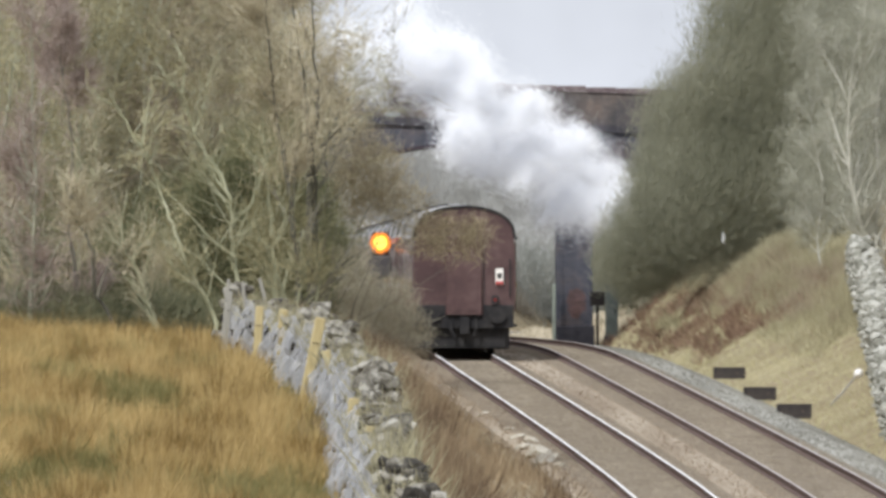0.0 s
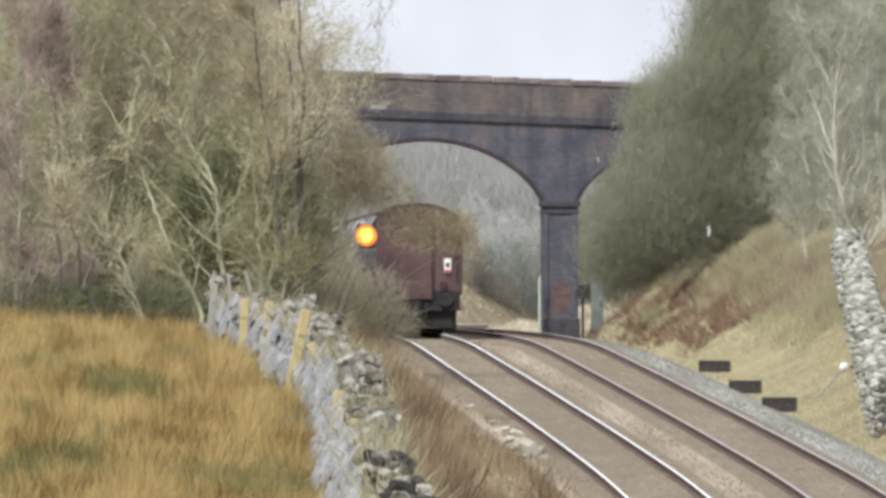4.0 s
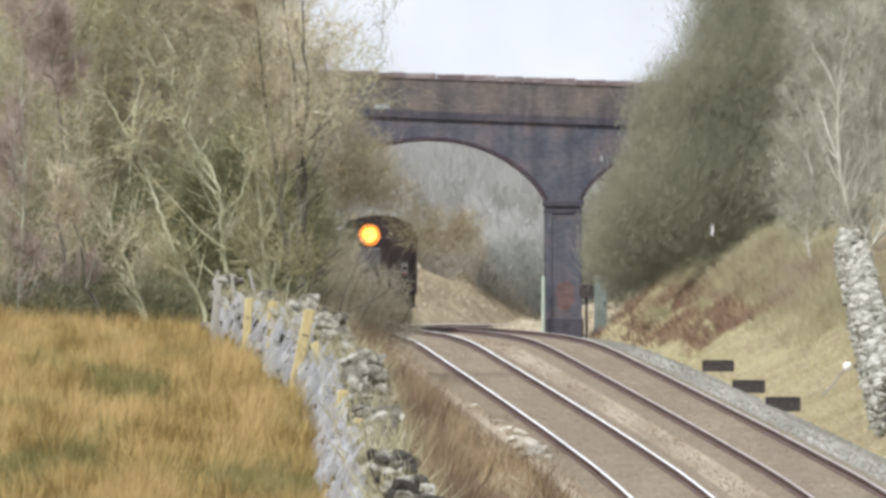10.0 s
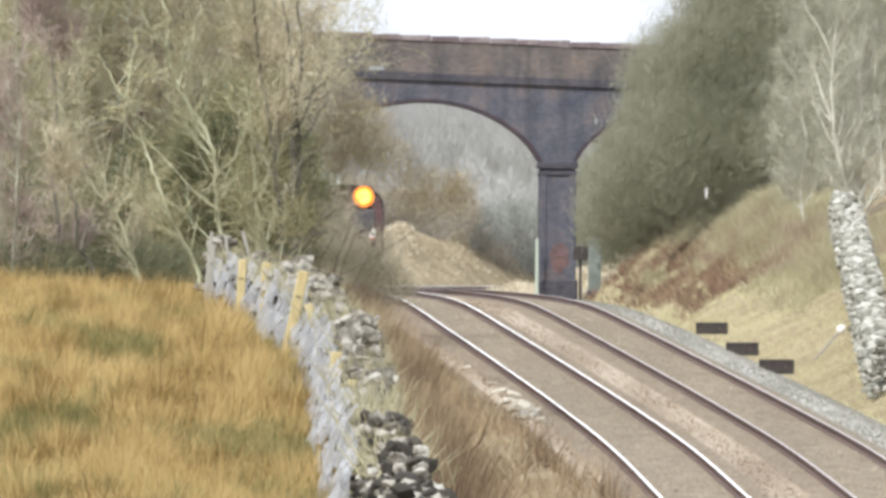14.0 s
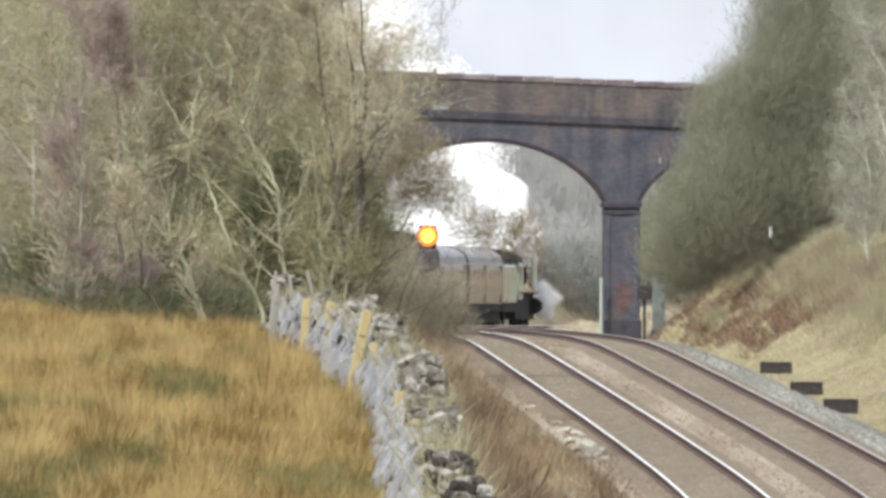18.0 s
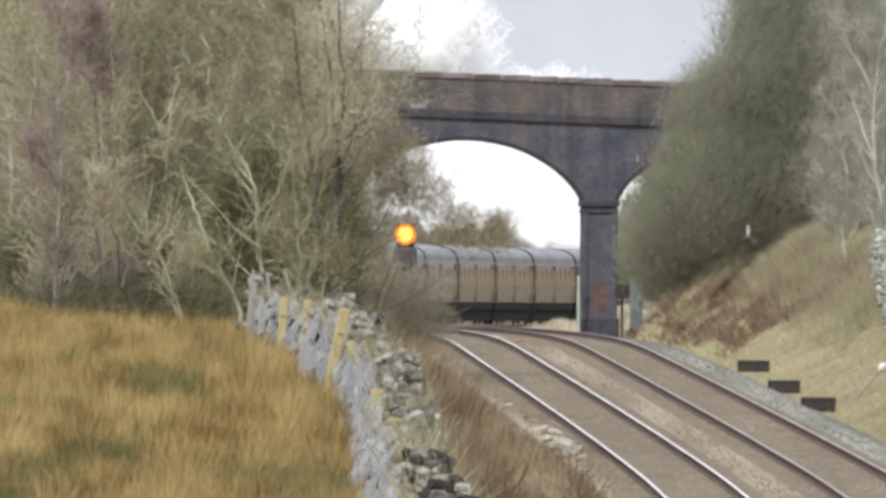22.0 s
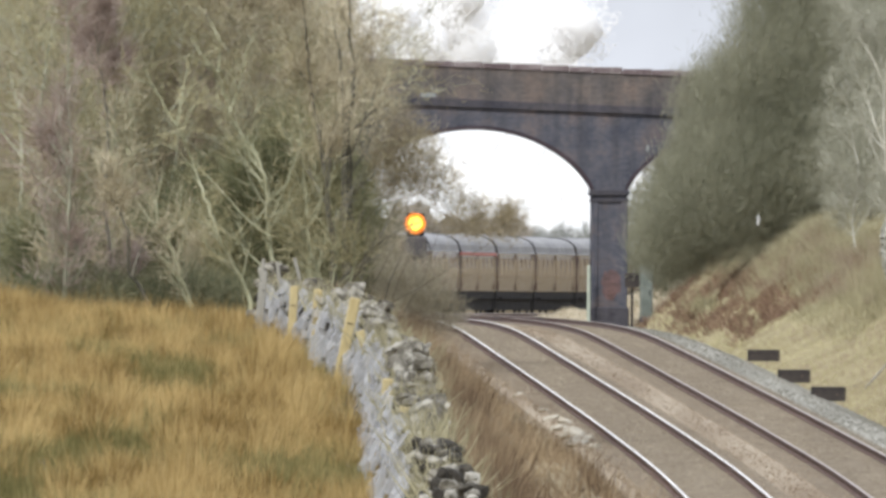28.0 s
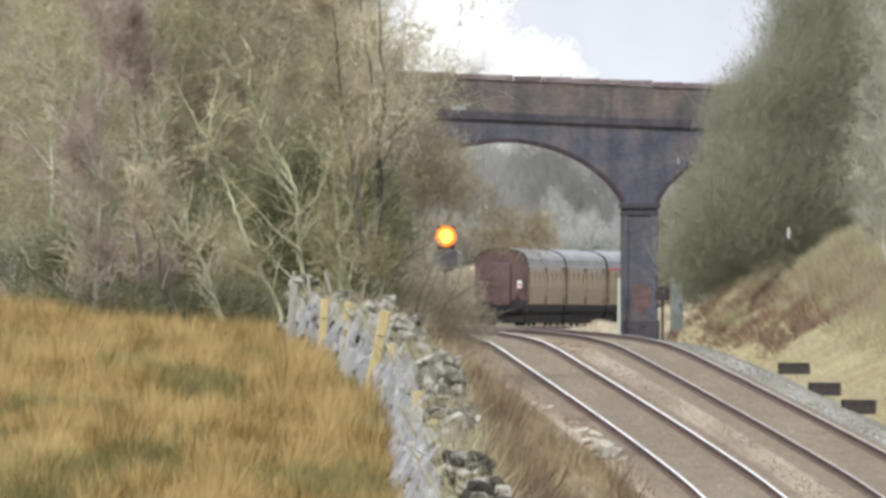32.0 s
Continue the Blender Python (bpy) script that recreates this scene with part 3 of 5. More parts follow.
        part("end_rim", Geo().tube([(x, y, z + .01) for x, z in r], .035, 6), M["under"], coach, "black end rim of the roof")
    for y in np.linspace(-7.5, 7.5, 6):
        part("roof_vent", Geo().box(-.16, .16, y - .2, y + .2, 3.82, 3.92, .03), M["roof"], coach)
    part("underframe", Geo().box(-1.25, 1.25, -L, L, .7, 1.12).box(-1.2, 1.2, -9.3, 9.3, .14, 1.1, .08), M["under"], coach)
    for y in (-7.1, 7.1):
        make_bogie(coach, y)
    for s in (-1, 1):
        for k in range(8):
            y = -8.0 + k * 2.29
            w = part("window", Geo().box(s * 1.35 - .0215, s * 1.35 + .0215, y - .62, y + .62, 1.88, 2.72), M["maroon"], coach)
            part("pane", Geo().box(s * 1.356 - .017, s * 1.356 + .017, y - .57, y + .57, 1.92, 2.68), M["reflection_glass"], w, "window pane with its beige reflection put into the colour")
        for y in (-9.2, -.0, 9.2):
            d = part("door", Geo().box(s * 1.35 - .025, s * 1.35 + .025, y - .36, y + .36, 1.16, 2.95), M["maroon"], coach)
            part("door_handle", Geo().box(s * 1.37 - .03, s * 1.37 + .03, y + .22, y + .27, 1.75, 1.9), M["brass"], d)
        part("step_board", Geo().box(s * 1.3 - .12, s * 1.3 + .12, -8.4, 8.4, .72, .77), M["under"], coach)
    for e in (-1, 1):
        gang = part("gangway", Geo().box(-.48, .48, min(e * L, e * (L + .2)), max(e * L, e * (L + .2)), 1.05, 3.15, .05), M["maroon"], coach, "corridor connection")
        part("gangway_door", Geo().box(-.3, .3, e * (L + .205) - .02, e * (L + .21) + .02, 1.15, 3.0), M["maroon"], gang)
        part("brake_gear", Geo().box(-1.12, 1.12, min(e * (L - 1.1), e * (L - .15)), max(e * (L - 1.1), e * (L - .15)), .18, 1.1, .06), M["under"], coach)
        part("buffer_beam", Geo().box(-1.3, 1.3, e * (L + .03) - .05, e * (L + .03) + .05, .7, 1.3, .02), M["under"], coach)
        for s in (-.87, .87):
            part("buffer", Geo().tube([(s, e * L, 1.05), (s, e * (L + .16), 1.05), (s, e * (L + .17), 1.05), (s, e * (L + .2), 1.05)], [.1, .1, .23, .23], 14), M["under"], coach)
        part("brake_hose", Geo().tube([(.3, e * (L + .05), 1.0), (.32, e * (L + .16), .7), (.25, e * (L + .12), .5)], .045, 6).tube([(-.3, e * (L + .05), 1.0), (-.35, e * (L + .16), .65), (-.25, e * (L + .12), .45)], .045, 6).box(-.12, .12, e * (L + .12) - .08, e * (L + .12) + .08, .55, 1.0), M["under"], coach)
    return coach


def make_locomotive():
    loco = empty("steam_locomotive", label="green steam locomotive with black smokebox, steaming", category="locomotive")
    ring = lambda y, r, z=2.55: [(r * math.sin(a), y, z + r * math.cos(a)) for a in np.linspace(0, math.tau, 25)[:-1]]
    part("boiler", Geo().loft([ring(-2.4, .95), ring(0, .92), ring(2.6, .84)]), M["green_paint"], loco, smooth=True)
    part("smokebox", Geo().loft([ring(2.6, .88), ring(4.5, .88), ring(4.62, .8)]), M["under"], loco, smooth=True)
    part("chimney", Geo().tube([(0, 3.9, 3.3), (0, 3.9, 3.6), (0, 3.9, 3.82), (0, 3.9, 3.88)], [.36, .29, .33, .38], 18), M["under"], loco)
    part("steam_dome", Geo().tube([(0, .6, 3.3), (0, .6, 3.62), (0, .6, 3.74), (0, .6, 3.78)], [.42, .38, .26, .05], 18), M["green_paint"], loco)
    part("safety_valve", Geo().tube([(0, -1.6, 3.4), (0, -1.6, 3.75)], .14, 10), M["brass"], loco)
    side, arc, other = hull(1.34, 1.3, 3.15, 3.82)
    cab = part("cab", Geo().loft([[(x, y, z) for x, z in [*side, *arc, *other]] for y in (-4.6, -2.4)]), M["green_paint"], loco)
    part("cab_roof", Geo().loft([[(x * 1.02, y, z + .02) for x, z in [side[-1], *arc, other[0]]] for y in (-5.0, -2.3)]), M["under"], cab)
    for s in (-1.35, 1.35):
        part("cab_window", Geo().box(s - .02, s + .02, -4.1, -3.0, 2.3, 2.95), M["reflection_glass"], cab)
        part("smoke_deflector", Geo().box(s * .97 - .02, s * .97 + .02, 2.6, 5.0, 1.75, 3.45, .0), M["green_paint"], loco)
        part("running_plate", Geo().box(min(s * .6, s), max(s * .6, s), -4.4, 5.4, 1.6, 1.68), M["under"], loco)
        cyl = part("cylinder", Geo().tube([(s * .93, 3.3, 1.0), (s * .93, 4.5, 1.0)], .42, 16), M["under"], loco)
        for y in (-1.9, .0, 1.9):
            part("driving_wheel", Geo().tube([(s * .55, y, .93), (s * .65, y, .93)], .92, 28), M["under"], loco)
        part("coupling_rod", Geo().box(s * .72 - .03, s * .72 + .03, -2.1, 2.1, .82, .94), M["steel"], loco)
        for y in (3.3, 4.9, -3.7):
            part("small_wheel", Geo().tube([(s * .55, y, .47), (s * .65, y, .47)], .46, 20), M["under"], loco)
        part("buffer", Geo().tube([(s * .64, 5.5, 1.05), (s * .64, 5.85, 1.05)], .2, 12), M["under"], loco)
    part("frame", Geo().box(-1.12, 1.12, -4.6, 5.3, .3, 1.6).box(-1.2, 1.2, 5.4, 5.52, .8, 1.3), M["under"], loco)
    return loco


def make_tender():
    t = empty("locomotive_tender", label="green locomotive tender loaded with coal", category="tender")
    part("tank", Geo().box(-1.3, 1.3, -3.6, 3.4, 1.15, 3.05, .1), M["green_paint"], t)
    part("rear_rim", Geo().box(-1.31, 1.31, -3.66, -3.55, 1.2, 3.2, .05), M["steel"], t)
    rng, g = random.Random(5), Geo()
    for _ in range(160):
        x, y = rng.uniform(-1.05, 1.05), rng.uniform(-2.2, 3.0)
        z, r = 3.05 + .4 * (1 - abs(x)) * rng.random(), rng.uniform(.08, .18)
        g.box(x - r, x + r, y - r, y + r, z - r, z + r, r * .4)
    part("coal", g, M["under"], t)
    part("frame", Geo().box(-1.2, 1.2, -3.7, 3.6, .7, 1.15), M["under"], t)
    for y in (-2.3, 0, 2.3):
        for s in (-.75, .65):
            part("wheel", Geo().tube([(s, y, .6), (s + .1, y, .6)], .58, 20), M["under"], t)
    for s in (-.87, .87):
        part("buffer", Geo().tube([(s, -3.7, 1.05), (s, -4.0, 1.05)], .2, 12), M["under"], t)
    part("lamp_bracket", Geo().box(-.9, -.75, -3.75, -3.66, 1.5, 1.75, .02), M["white"], t)
    return t


COACHES = 11
train = []  # (thing, distance of its middle from the tail, wheelbase)
first = make_coach()
for i in range(COACHES):
    c = first if i == 0 else copy_thing(first, Matrix())
    train.append((c, 10.3 + 20.6 * i, 14.2))
# what sets single coaches apart
tagged(train[0][0], "maroon rear coach with a white notice plate on its end")
plate = part("notice_plate", Geo().box(.82, 1.03, -10.15, -10.125, 1.84, 2.26, .01), M["white"], train[0][0], "white notice plate with red and black marks")
part("plate_mark", Geo().box(.87, .98, -10.162, -10.152, 2.0, 2.13), M["under"], plate)
part("plate_stripe", Geo().box(.83, 1.02, -10.162, -10.152, 1.85, 1.92), M["red_line"], plate)
lamp = part("tail_lamp", Geo().box(.72, .9, -10.230, -10.110, 1.32, 1.55, .03), M["under"], train[0][0])
part("lamp_lens", Geo().tube([(.81, -10.240, 1.44), (.81, -10.225, 1.44)], .05, 14), M["red_glass"], lamp)
part("handrail", Geo().tube([(1.2, -10.15, 1.5), (1.2, -10.180, 1.6), (1.2, -10.180, 2.4), (1.2, -10.15, 2.5)], .02, 6), M["under"], train[0][0])
for s in (-1, 1):
    part("cantrail_stripe", Geo().box(s * 1.345 - .035, s * 1.345 + .035, -9.9, 9.9, 2.86, 3.0), M["red_line"], train[2][0], "bright red stripe under the roof")
tagged(train[2][0], "maroon coach with a bright red stripe under its roof")
for y in (-7.4, -4.6):
    part("blank_panel", Geo().box(1.345, 1.39, y - .8, y + .8, 1.75, 2.85), M["pale_panel"], train[6][0], "pale blanked-out window panel")
tagged(train[6][0], "maroon coach with two pale blanked-out panels")
LENGTH = 20.6 * COACHES
train.append((make_tender(), LENGTH + 4.1, 5.0))
train.append((make_locomotive(), LENGTH + 13.2, 6.0))


# ---------------------------------------------------------------- lineside things
def make_signal():
    x, y = -1.86, 700.0
    z = float(ground_z(x, y))
    s = empty("railway_signal", pose(x, y, z), "railway colour light signal showing one amber light", "signal")
    h = 2.87 - z
    part("post", Geo().tube([(0, .12, 0), (0, .12, h - .3)], .07, 10), M["grey_box"], s)
    part("base", Geo().box(-.2, .2, -.08, .32, 0, .12, .02), M["grey_box"], s)
    head = part("signal_head", Geo().box(-.25, .25, -.03, .12, h - .98, h + .3, .04), M["under"], s, "black backing board")
    part("lower_case", Geo().box(-.33, .33, -.16, .1, h - .9, h - .36, .05), M["grey_box"], s, "grey lower signal case")
    part("lens", Geo().tube([(0, -.2, h), (0, -.14, h)], .185, 24), M["amber"], head, "glowing amber lens")
    # glowing rings added around the lens in place of its halo
    part("lens_rim", Geo().tube([(0, -.17, h), (0, -.1, h)], .245, 24), M["amber_glare"], head, "glowing orange ring standing in for the lamp's glare")
    part("outer_rim", Geo().tube([(0, -.15, h), (0, -.1, h)], .31, 24), M["amber_outer_glare"], head, "dim orange ring standing in for the lamp's outer glare")
    part("hood", Geo().tube([(0, -.1, h), (0, -.03, h)], .285, 20), M["under"], head)


make_signal()


def make_lineside():
    y = 845.0
    # equipment case beside the pier
    x = 5.65
    z = float(ground_z(x, y)) - .03
    c = empty("equipment_case", pose(x, y, z), "grey-green metal railway equipment case on a plinth", "cabinet")
    part("plinth", Geo().box(-.26, .26, -.25, .25, 0, .2, .02), M["bridge_dark"], c)
    part("body", Geo().box(-.22, .22, -.22, .22, .2, 1.86, .02), M["case"], c)
    part("lid", Geo().box(-.25, .25, -.26, .26, 1.86, 1.95, .02), M["case"], c)
    d = part("door", Geo().box(-.18, .18, -.24, -.22, .28, 1.78, .01), M["case"], c)
    part("handle", Geo().box(.1, .13, -.27, -.24, .95, 1.13), M["under"], d)
    x = 5.02
    z = float(ground_z(x + .2, y + 3))
    b = empty("relay_box", pose(x + .16, y + 3, z), "dark relay box on a short post", "box")
    part("post", Geo().tube([(0, 0, -.1), (0, 0, 1.65)], .05, 8), M["timber"], b)
    part("box", Geo().box(-.25, .25, -.15, .15, 1.5, 1.98, .03), M["timber"], b)
    # pale pole against the pier
    x, y = 3.7, 849.4
    p = empty("lineside_pole", pose(x, y, float(ground_z(x, y)) - .1), "pale green pole standing against the bridge pier", "pole")
    part("pole", Geo().tube([(0, 0, 0), (0, 0, 2.55)], [.06, .055], 10), M["pole_green"], p)
    part("pole_cap", Geo().tube([(0, 0, 2.55), (0, 0, 2.62)], [.065, .03], 10), M["pole_green"], p)
    # three old timbers holding the ballast shoulder
    for y, u, x0, x1, hh in ((636, 0, 6.86, 7.68, .3), (604, 0, 7.25, 8.05, .32), (574, 0, 7.66, 8.47, .34)):
        zt = {636: -.5, 604: -.91, 574: -1.21}[y]
        t = empty("retaining_timber", pose(x0, y, zt - hh), "dark old timber holding back the ballast shoulder", "timber", "timbers along the ballast")
        part("beam", Geo().box(0, x1 - x0, -.12, .12, 0, hh, .02), M["timber"], t)
        for q in (.12, x1 - x0 - .2):
            part("bolt", Geo().tube([(q, -.135, hh * .5), (q, -.11, hh * .5)], .02, 6), M["rail"], t)
    # leaning pale marker rod
    y = 590.0
    x = 9.0
    z = float(ground_z(x, y))
    m = empty("marker_rod", pose(x, y, z - .1), "thin pale leaning rod with a white ball top", "marker")
    part("rod", Geo().tube([(0, 0, 0), (.42, 0, .45), (.82, 0, .93)], .026, 6), M["post_grey"], m)
    g = Geo()
    g.tube([(.82 + dx * .09, 0, .93 + dx * .1) for dx in (-.9, -.5, 0, .5, .9)], [.03, .09, .11, .09, .03], 10)
    part("ball", g, M["white"], m)


make_lineside()
# ---------------------------------------------------------------- plants
def slivers(p, way, length, width, rng):
    """Thin triangles: twigs, stems and blades. Arrays in, vertices and faces out."""
    n = len(p)
    side = np.cross(way, rng.normal(size=(n, 3)))
    side /= np.linalg.norm(side, axis=1, keepdims=True) + 1e-9
    w = (np.asarray(width) / 2).reshape(-1, 1) * side
    tip = p + way * np.asarray(length).reshape(-1, 1)
    return np.stack([p - w, p + w, tip], 1).reshape(-1, 3), np.arange(3 * n).reshape(-1, 3)


def unit(a):
    return a / (np.linalg.norm(a, axis=1, keepdims=True) + 1e-9)


def grow(rng, geo, p, way, length, radius, depth, nodes, droop=0.0, sides=5):
    """A limb with its side limbs; nodes gathers points where twigs start."""
    pts, radii, k = [p], [radius], 5
    w = way.copy()
    for i in range(1, k + 1):
        w = w + rng.normal(size=3) * .13 + np.array([0, 0, .06 - droop])
        w /= np.linalg.norm(w)
        pts.append(pts[-1] + w * length / k)
        radii.append(radius * (1 - .78 * i / k))
        nodes.append((pts[-1], w.copy(), depth))
    geo.tube([tuple(q) for q in pts], radii, sides if depth < 2 else 3)
    if depth < 3:
        for i in range(1, k + 1):
            for _ in range(2 if depth else 1):
                if rng.random() < (.85 if depth < 2 else .6):
                    side = w + rng.normal(size=3) * np.array([.75, .75, .45])
                    side /= np.linalg.norm(side)
                    grow(rng, geo, pts[i], side, length * rng.uniform(.4, .65), max(radii[i] * .7, .008), depth + 1, nodes, droop, sides)


def make_tree(seed, height, stems, bark, twig, twigs, lean=(0, 0, 1), spread=.28, reach=(.25, .7), thick=.014, category="tree", label=""):
    """A bare tree of one or more stems: limbs, and a crown of fine twigs."""
    rng, geo, nodes = np.random.default_rng(seed), Geo(), []
    tree = empty("bare_tree", label=label, category=category)
    for s in range(stems):
        way = np.array(lean, float) + rng.normal(size=3) * np.array([spread, spread, 0])
        way /= np.linalg.norm(way)
        grow(rng, geo, np.array([rng.normal() * .12 * (stems > 1), rng.normal() * .12, -.1]), way, height * rng.uniform(.7, .95), .0095 * height * rng.uniform(.5, .85), 0, nodes)
    part("trunk", geo, M[bark], tree)
    nodes = [q for q in nodes if q[2] >= 1]
    pick = rng.integers(0, len(nodes), twigs)
    p = np.array([nodes[i][0] for i in pick]) + rng.normal(size=(twigs, 3)) * .13
    w = unit(np.array([nodes[i][1] for i in pick]) + rng.normal(size=(twigs, 3)) * .65)
    vs, fs = slivers(p, w, rng.uniform(*reach, twigs), rng.uniform(thick * .6, thick * 1.4, twigs), rng)
    tagged(cloud("crown", M[twig], vs.tolist(), fs.tolist(), tree, "fine bare twigs"), kind="stuff")
    return tree


def make_bush(name, at, blobs, n, twig, seed, reach=(.2, .55), thick=.014, bark="bark_dark", label="", category="bush", flat=.0, stems=9, comb=None):
    """A shrub: blobs of (dx, dy, dz, rx, ry, rz) filled with twigs, on stems."""
    rng = np.random.default_rng(seed)
    bush = empty(name, pose(*at), label, category)
    vol = np.array([b[3] * b[4] * b[5] for b in blobs]) ** .8
    pick = rng.choice(len(blobs), n, p=vol / vol.sum())
    b = np.array(blobs)[pick]
    d = unit(rng.normal(size=(n, 3)))
    r = rng.random(n) ** .37 * (1 + .14 * rng.normal(size=n))
    p = b[:, :3] + d * r[:, None] * b[:, 3:]
    w = unit(d * .6 + rng.normal(size=(n, 3)) * .7 + np.array([0, 0, .45 - flat])) if comb is None else unit(d * .35 + rng.normal(size=(n, 3)) * .5 + np.array(comb))
    vs, fs = slivers(p, w, rng.uniform(*reach, n), rng.uniform(thick * .6, thick * 1.5, n), rng)
    tagged(cloud("crown", M[twig], vs.tolist(), fs.tolist(), bush, "dense fine twigs"), kind="stuff")
    g = Geo()
    for i in range(stems):
        q = blobs[i % len(blobs)]
        end = np.array(q[:3]) + unit(rng.normal(size=(1, 3)))[0] * np.array(q[3:]) * .8
        start = np.array([rng.normal() * .2, rng.normal() * .3, -.1])
        mid = start * .5 + end * .5 + rng.normal(size=3) * np.array([.25, .25, .2])
        near = mid * .5 + start * .5 + rng.normal(size=3) * np.array([.12, .12, .1])
        k = rng.uniform(.5, 1.1)
        g.tube([tuple(start), tuple(near), tuple(mid), tuple(end)], [.02 * k, .016 * k, .011 * k, .004], 5)
    tagged(part("branchwork", g, M[bark], bush), kind="stuff")
    return bush


def set_down(tree, x, y, turn, size=1.0, copy=True, dz=0.0):
    m = pose(x, y, float(ground_z(x, y)) + dz, 0, 0, turn)
    t = copy_thing(tree, m) if copy else tree
    t.matrix_basis = m @ Matrix.Scale(size, 4)
    return t


def make_edge_tree(stem, y, girth, bark, twig, n, label, limbs=.62, forks=()):
    """A slender tree: a bent stem through (x, z), side limbs that rise, and twigs."""
    rng, geo, nodes = np.random.default_rng(len(label) + int(abs(stem[1][0]) * 100)), Geo(), []
    base = (stem[0][0], y, float(ground_z(stem[0][0], y)))
    tree = empty("edge_tree", pose(*base), label, "tree")
    cx, cz = spline([(i, p[0]) for i, p in enumerate(stem)]), spline([(i, p[1]) for i, p in enumerate(stem)])
    steps = np.linspace(0, len(stem) - 1, 4 * len(stem))
    pts = [np.array([float(cx(k)) - base[0] + rng.normal() * .012, .15 * math.sin(k), float(cz(k)) - base[2]]) for k in steps]
    pts[0][2] = -.1
    radii = [girth * (1 - .85 * i / len(pts)) for i in range(len(pts))]
    geo.tube([tuple(p) for p in pts], radii, 7)
    limb_geo = Geo()
    height = pts[-1][2]
    for i in range(3, len(pts)):
        w = unit((pts[i] - pts[i - 1])[None])[0]
        nodes.append((pts[i], w, 1))
        for _ in range(2 if i < len(pts) - 2 else 3):
            if rng.random() < limbs:
                way = unit((w * .8 + np.array([rng.choice((-1, 1)) * rng.uniform(.5, 1.1), rng.normal() * .5, rng.uniform(.1, .6)]))[None])[0]
                grow(rng, limb_geo, pts[i], way, height * rng.uniform(.1, .3) * (1.15 - .85 * i / len(pts)), max(radii[i] * .6, .014), 2, nodes, 0, 5)
    for fork in forks:
        fx, fz = spline([(i, p[0]) for i, p in enumerate(fork)]), spline([(i, p[1]) for i, p in enumerate(fork)])
        ks = np.linspace(0, len(fork) - 1, 3 * len(fork))
        q = [np.array([float(fx(k)) - base[0] + rng.normal() * .01, .05 * k, float(fz(k)) - base[2]]) for k in ks]
        wide = [girth * .62 * (1 - .8 * i / len(q)) for i in range(len(q))]
        limb_geo.tube([tuple(a) for a in q], wide, 6)
        for i in range(2, len(q)):
            w = unit((q[i] - q[i - 1])[None])[0]
            nodes.append((q[i], w, 1))
            if rng.random() < limbs:
                way = unit((w * .8 + np.array([rng.choice((-1, 1)) * rng.uniform(.4, .9), rng.normal() * .4, rng.uniform(.1, .5)]))[None])[0]
                grow(rng, limb_geo, q[i], way, rng.uniform(.3, .75), max(wide[i] * .6, .01), 2, nodes, 0, 5)
    part("trunk", geo, M[bark], tree)
    tagged(part("branchwork", limb_geo, M["bark_dark" if bark == "bark_black" else bark], tree), kind="stuff")
    if bark == "bark_black":
        nodes = [q for q in nodes if q[0][2] > .5 * height]
    pick = rng.integers(0, len(nodes), n)
    p = np.array([nodes[i][0] for i in pick]) + rng.normal(size=(n, 3)) * .1
    w = unit(np.array([nodes[i][1] for i in pick]) + rng.normal(size=(n, 3)) * .6)
    vs, fs = slivers(p, w, rng.uniform(.2, .6, n), rng.uniform(.008, .02, n), rng)
    tagged(cloud("crown", M[twig], vs.tolist(), fs.tolist(), tree, "fine bare twigs"), kind="stuff")
    return tree


def make_left_wood():
    kinds = [
        make_tree(11, 8.5, 3, "bark", "twig_olive", 9000, label="bare multi-stemmed alder with grey-green bark"),
        make_tree(12, 9.0, 1, "bark_dark", "twig_tan", 8000, spread=.06, label="slender dark-barked bare tree"),
        make_tree(13, 7.5, 4, "bark", "twig", 13000, spread=.4, label="bushy bare willow with dull tan twigs"),
        make_tree(14, 9.5, 1, "bark_dark", "twig_red", 16000, spread=.08, reach=(.3, .8), label="tall birch with reddish bare twigs"),
        make_tree(15, 7.0, 2, "bark", "twig_olive", 6000, lean=(-.35, 0, 1), label="leaning bare tree with lichen-grey limbs"),
    ]
    places = [(1, -4.6, 498, 120, .9), (2, -5.1, 510, 200, 1.0), (0, -5.9, 500, 90, 1.0),
              (4, -7.4, 496, 60, .95), (4, -5.3, 502, 320, .95), (2, -7.3, 498, 10, .85), (3, -7.9, 498, 0, 1.0), (0, -9.0, 498, 310, 1.0), (1, -5.2, 540, 60, 1.0), (0, -6.6, 545, 0, .9),
              (3, -8.8, 530, 70, 1.1), (2, -7.4, 540, 140, 1.1), (2, -10, 545, 300, 1.1), (1, -6.1, 505, 45, 1.05), (3, -9.6, 560, 200, 1.15), (1, -5.2, 565, 250, .85),
              (0, -7.2, 590, 200, .95), (2, -7.4, 600, 330, 1.2), (3, -8.6, 590, 150, 1.2), (0, -10.6, 600, 30, 1.2), (2, -12, 590, 100, 1.2), (0, -9.8, 640, 280, 1.3), (1, -6.2, 630, 20, 1.1),
              (2, -11, 650, 190, 1.3), (0, -13, 660, 15, 1.3), (2, -9.5, 690, 255, 1.4), (0, -8.4, 680, 30, 1.2), (0, -12, 700, 130, 1.4), (2, -14, 700, 45, 1.4)]
    # trees at the wood's edge whose stems stand clear: (x, z) up each stem, then up each fork
    for stem, y, girth, bark, twig, n, label, forks in (
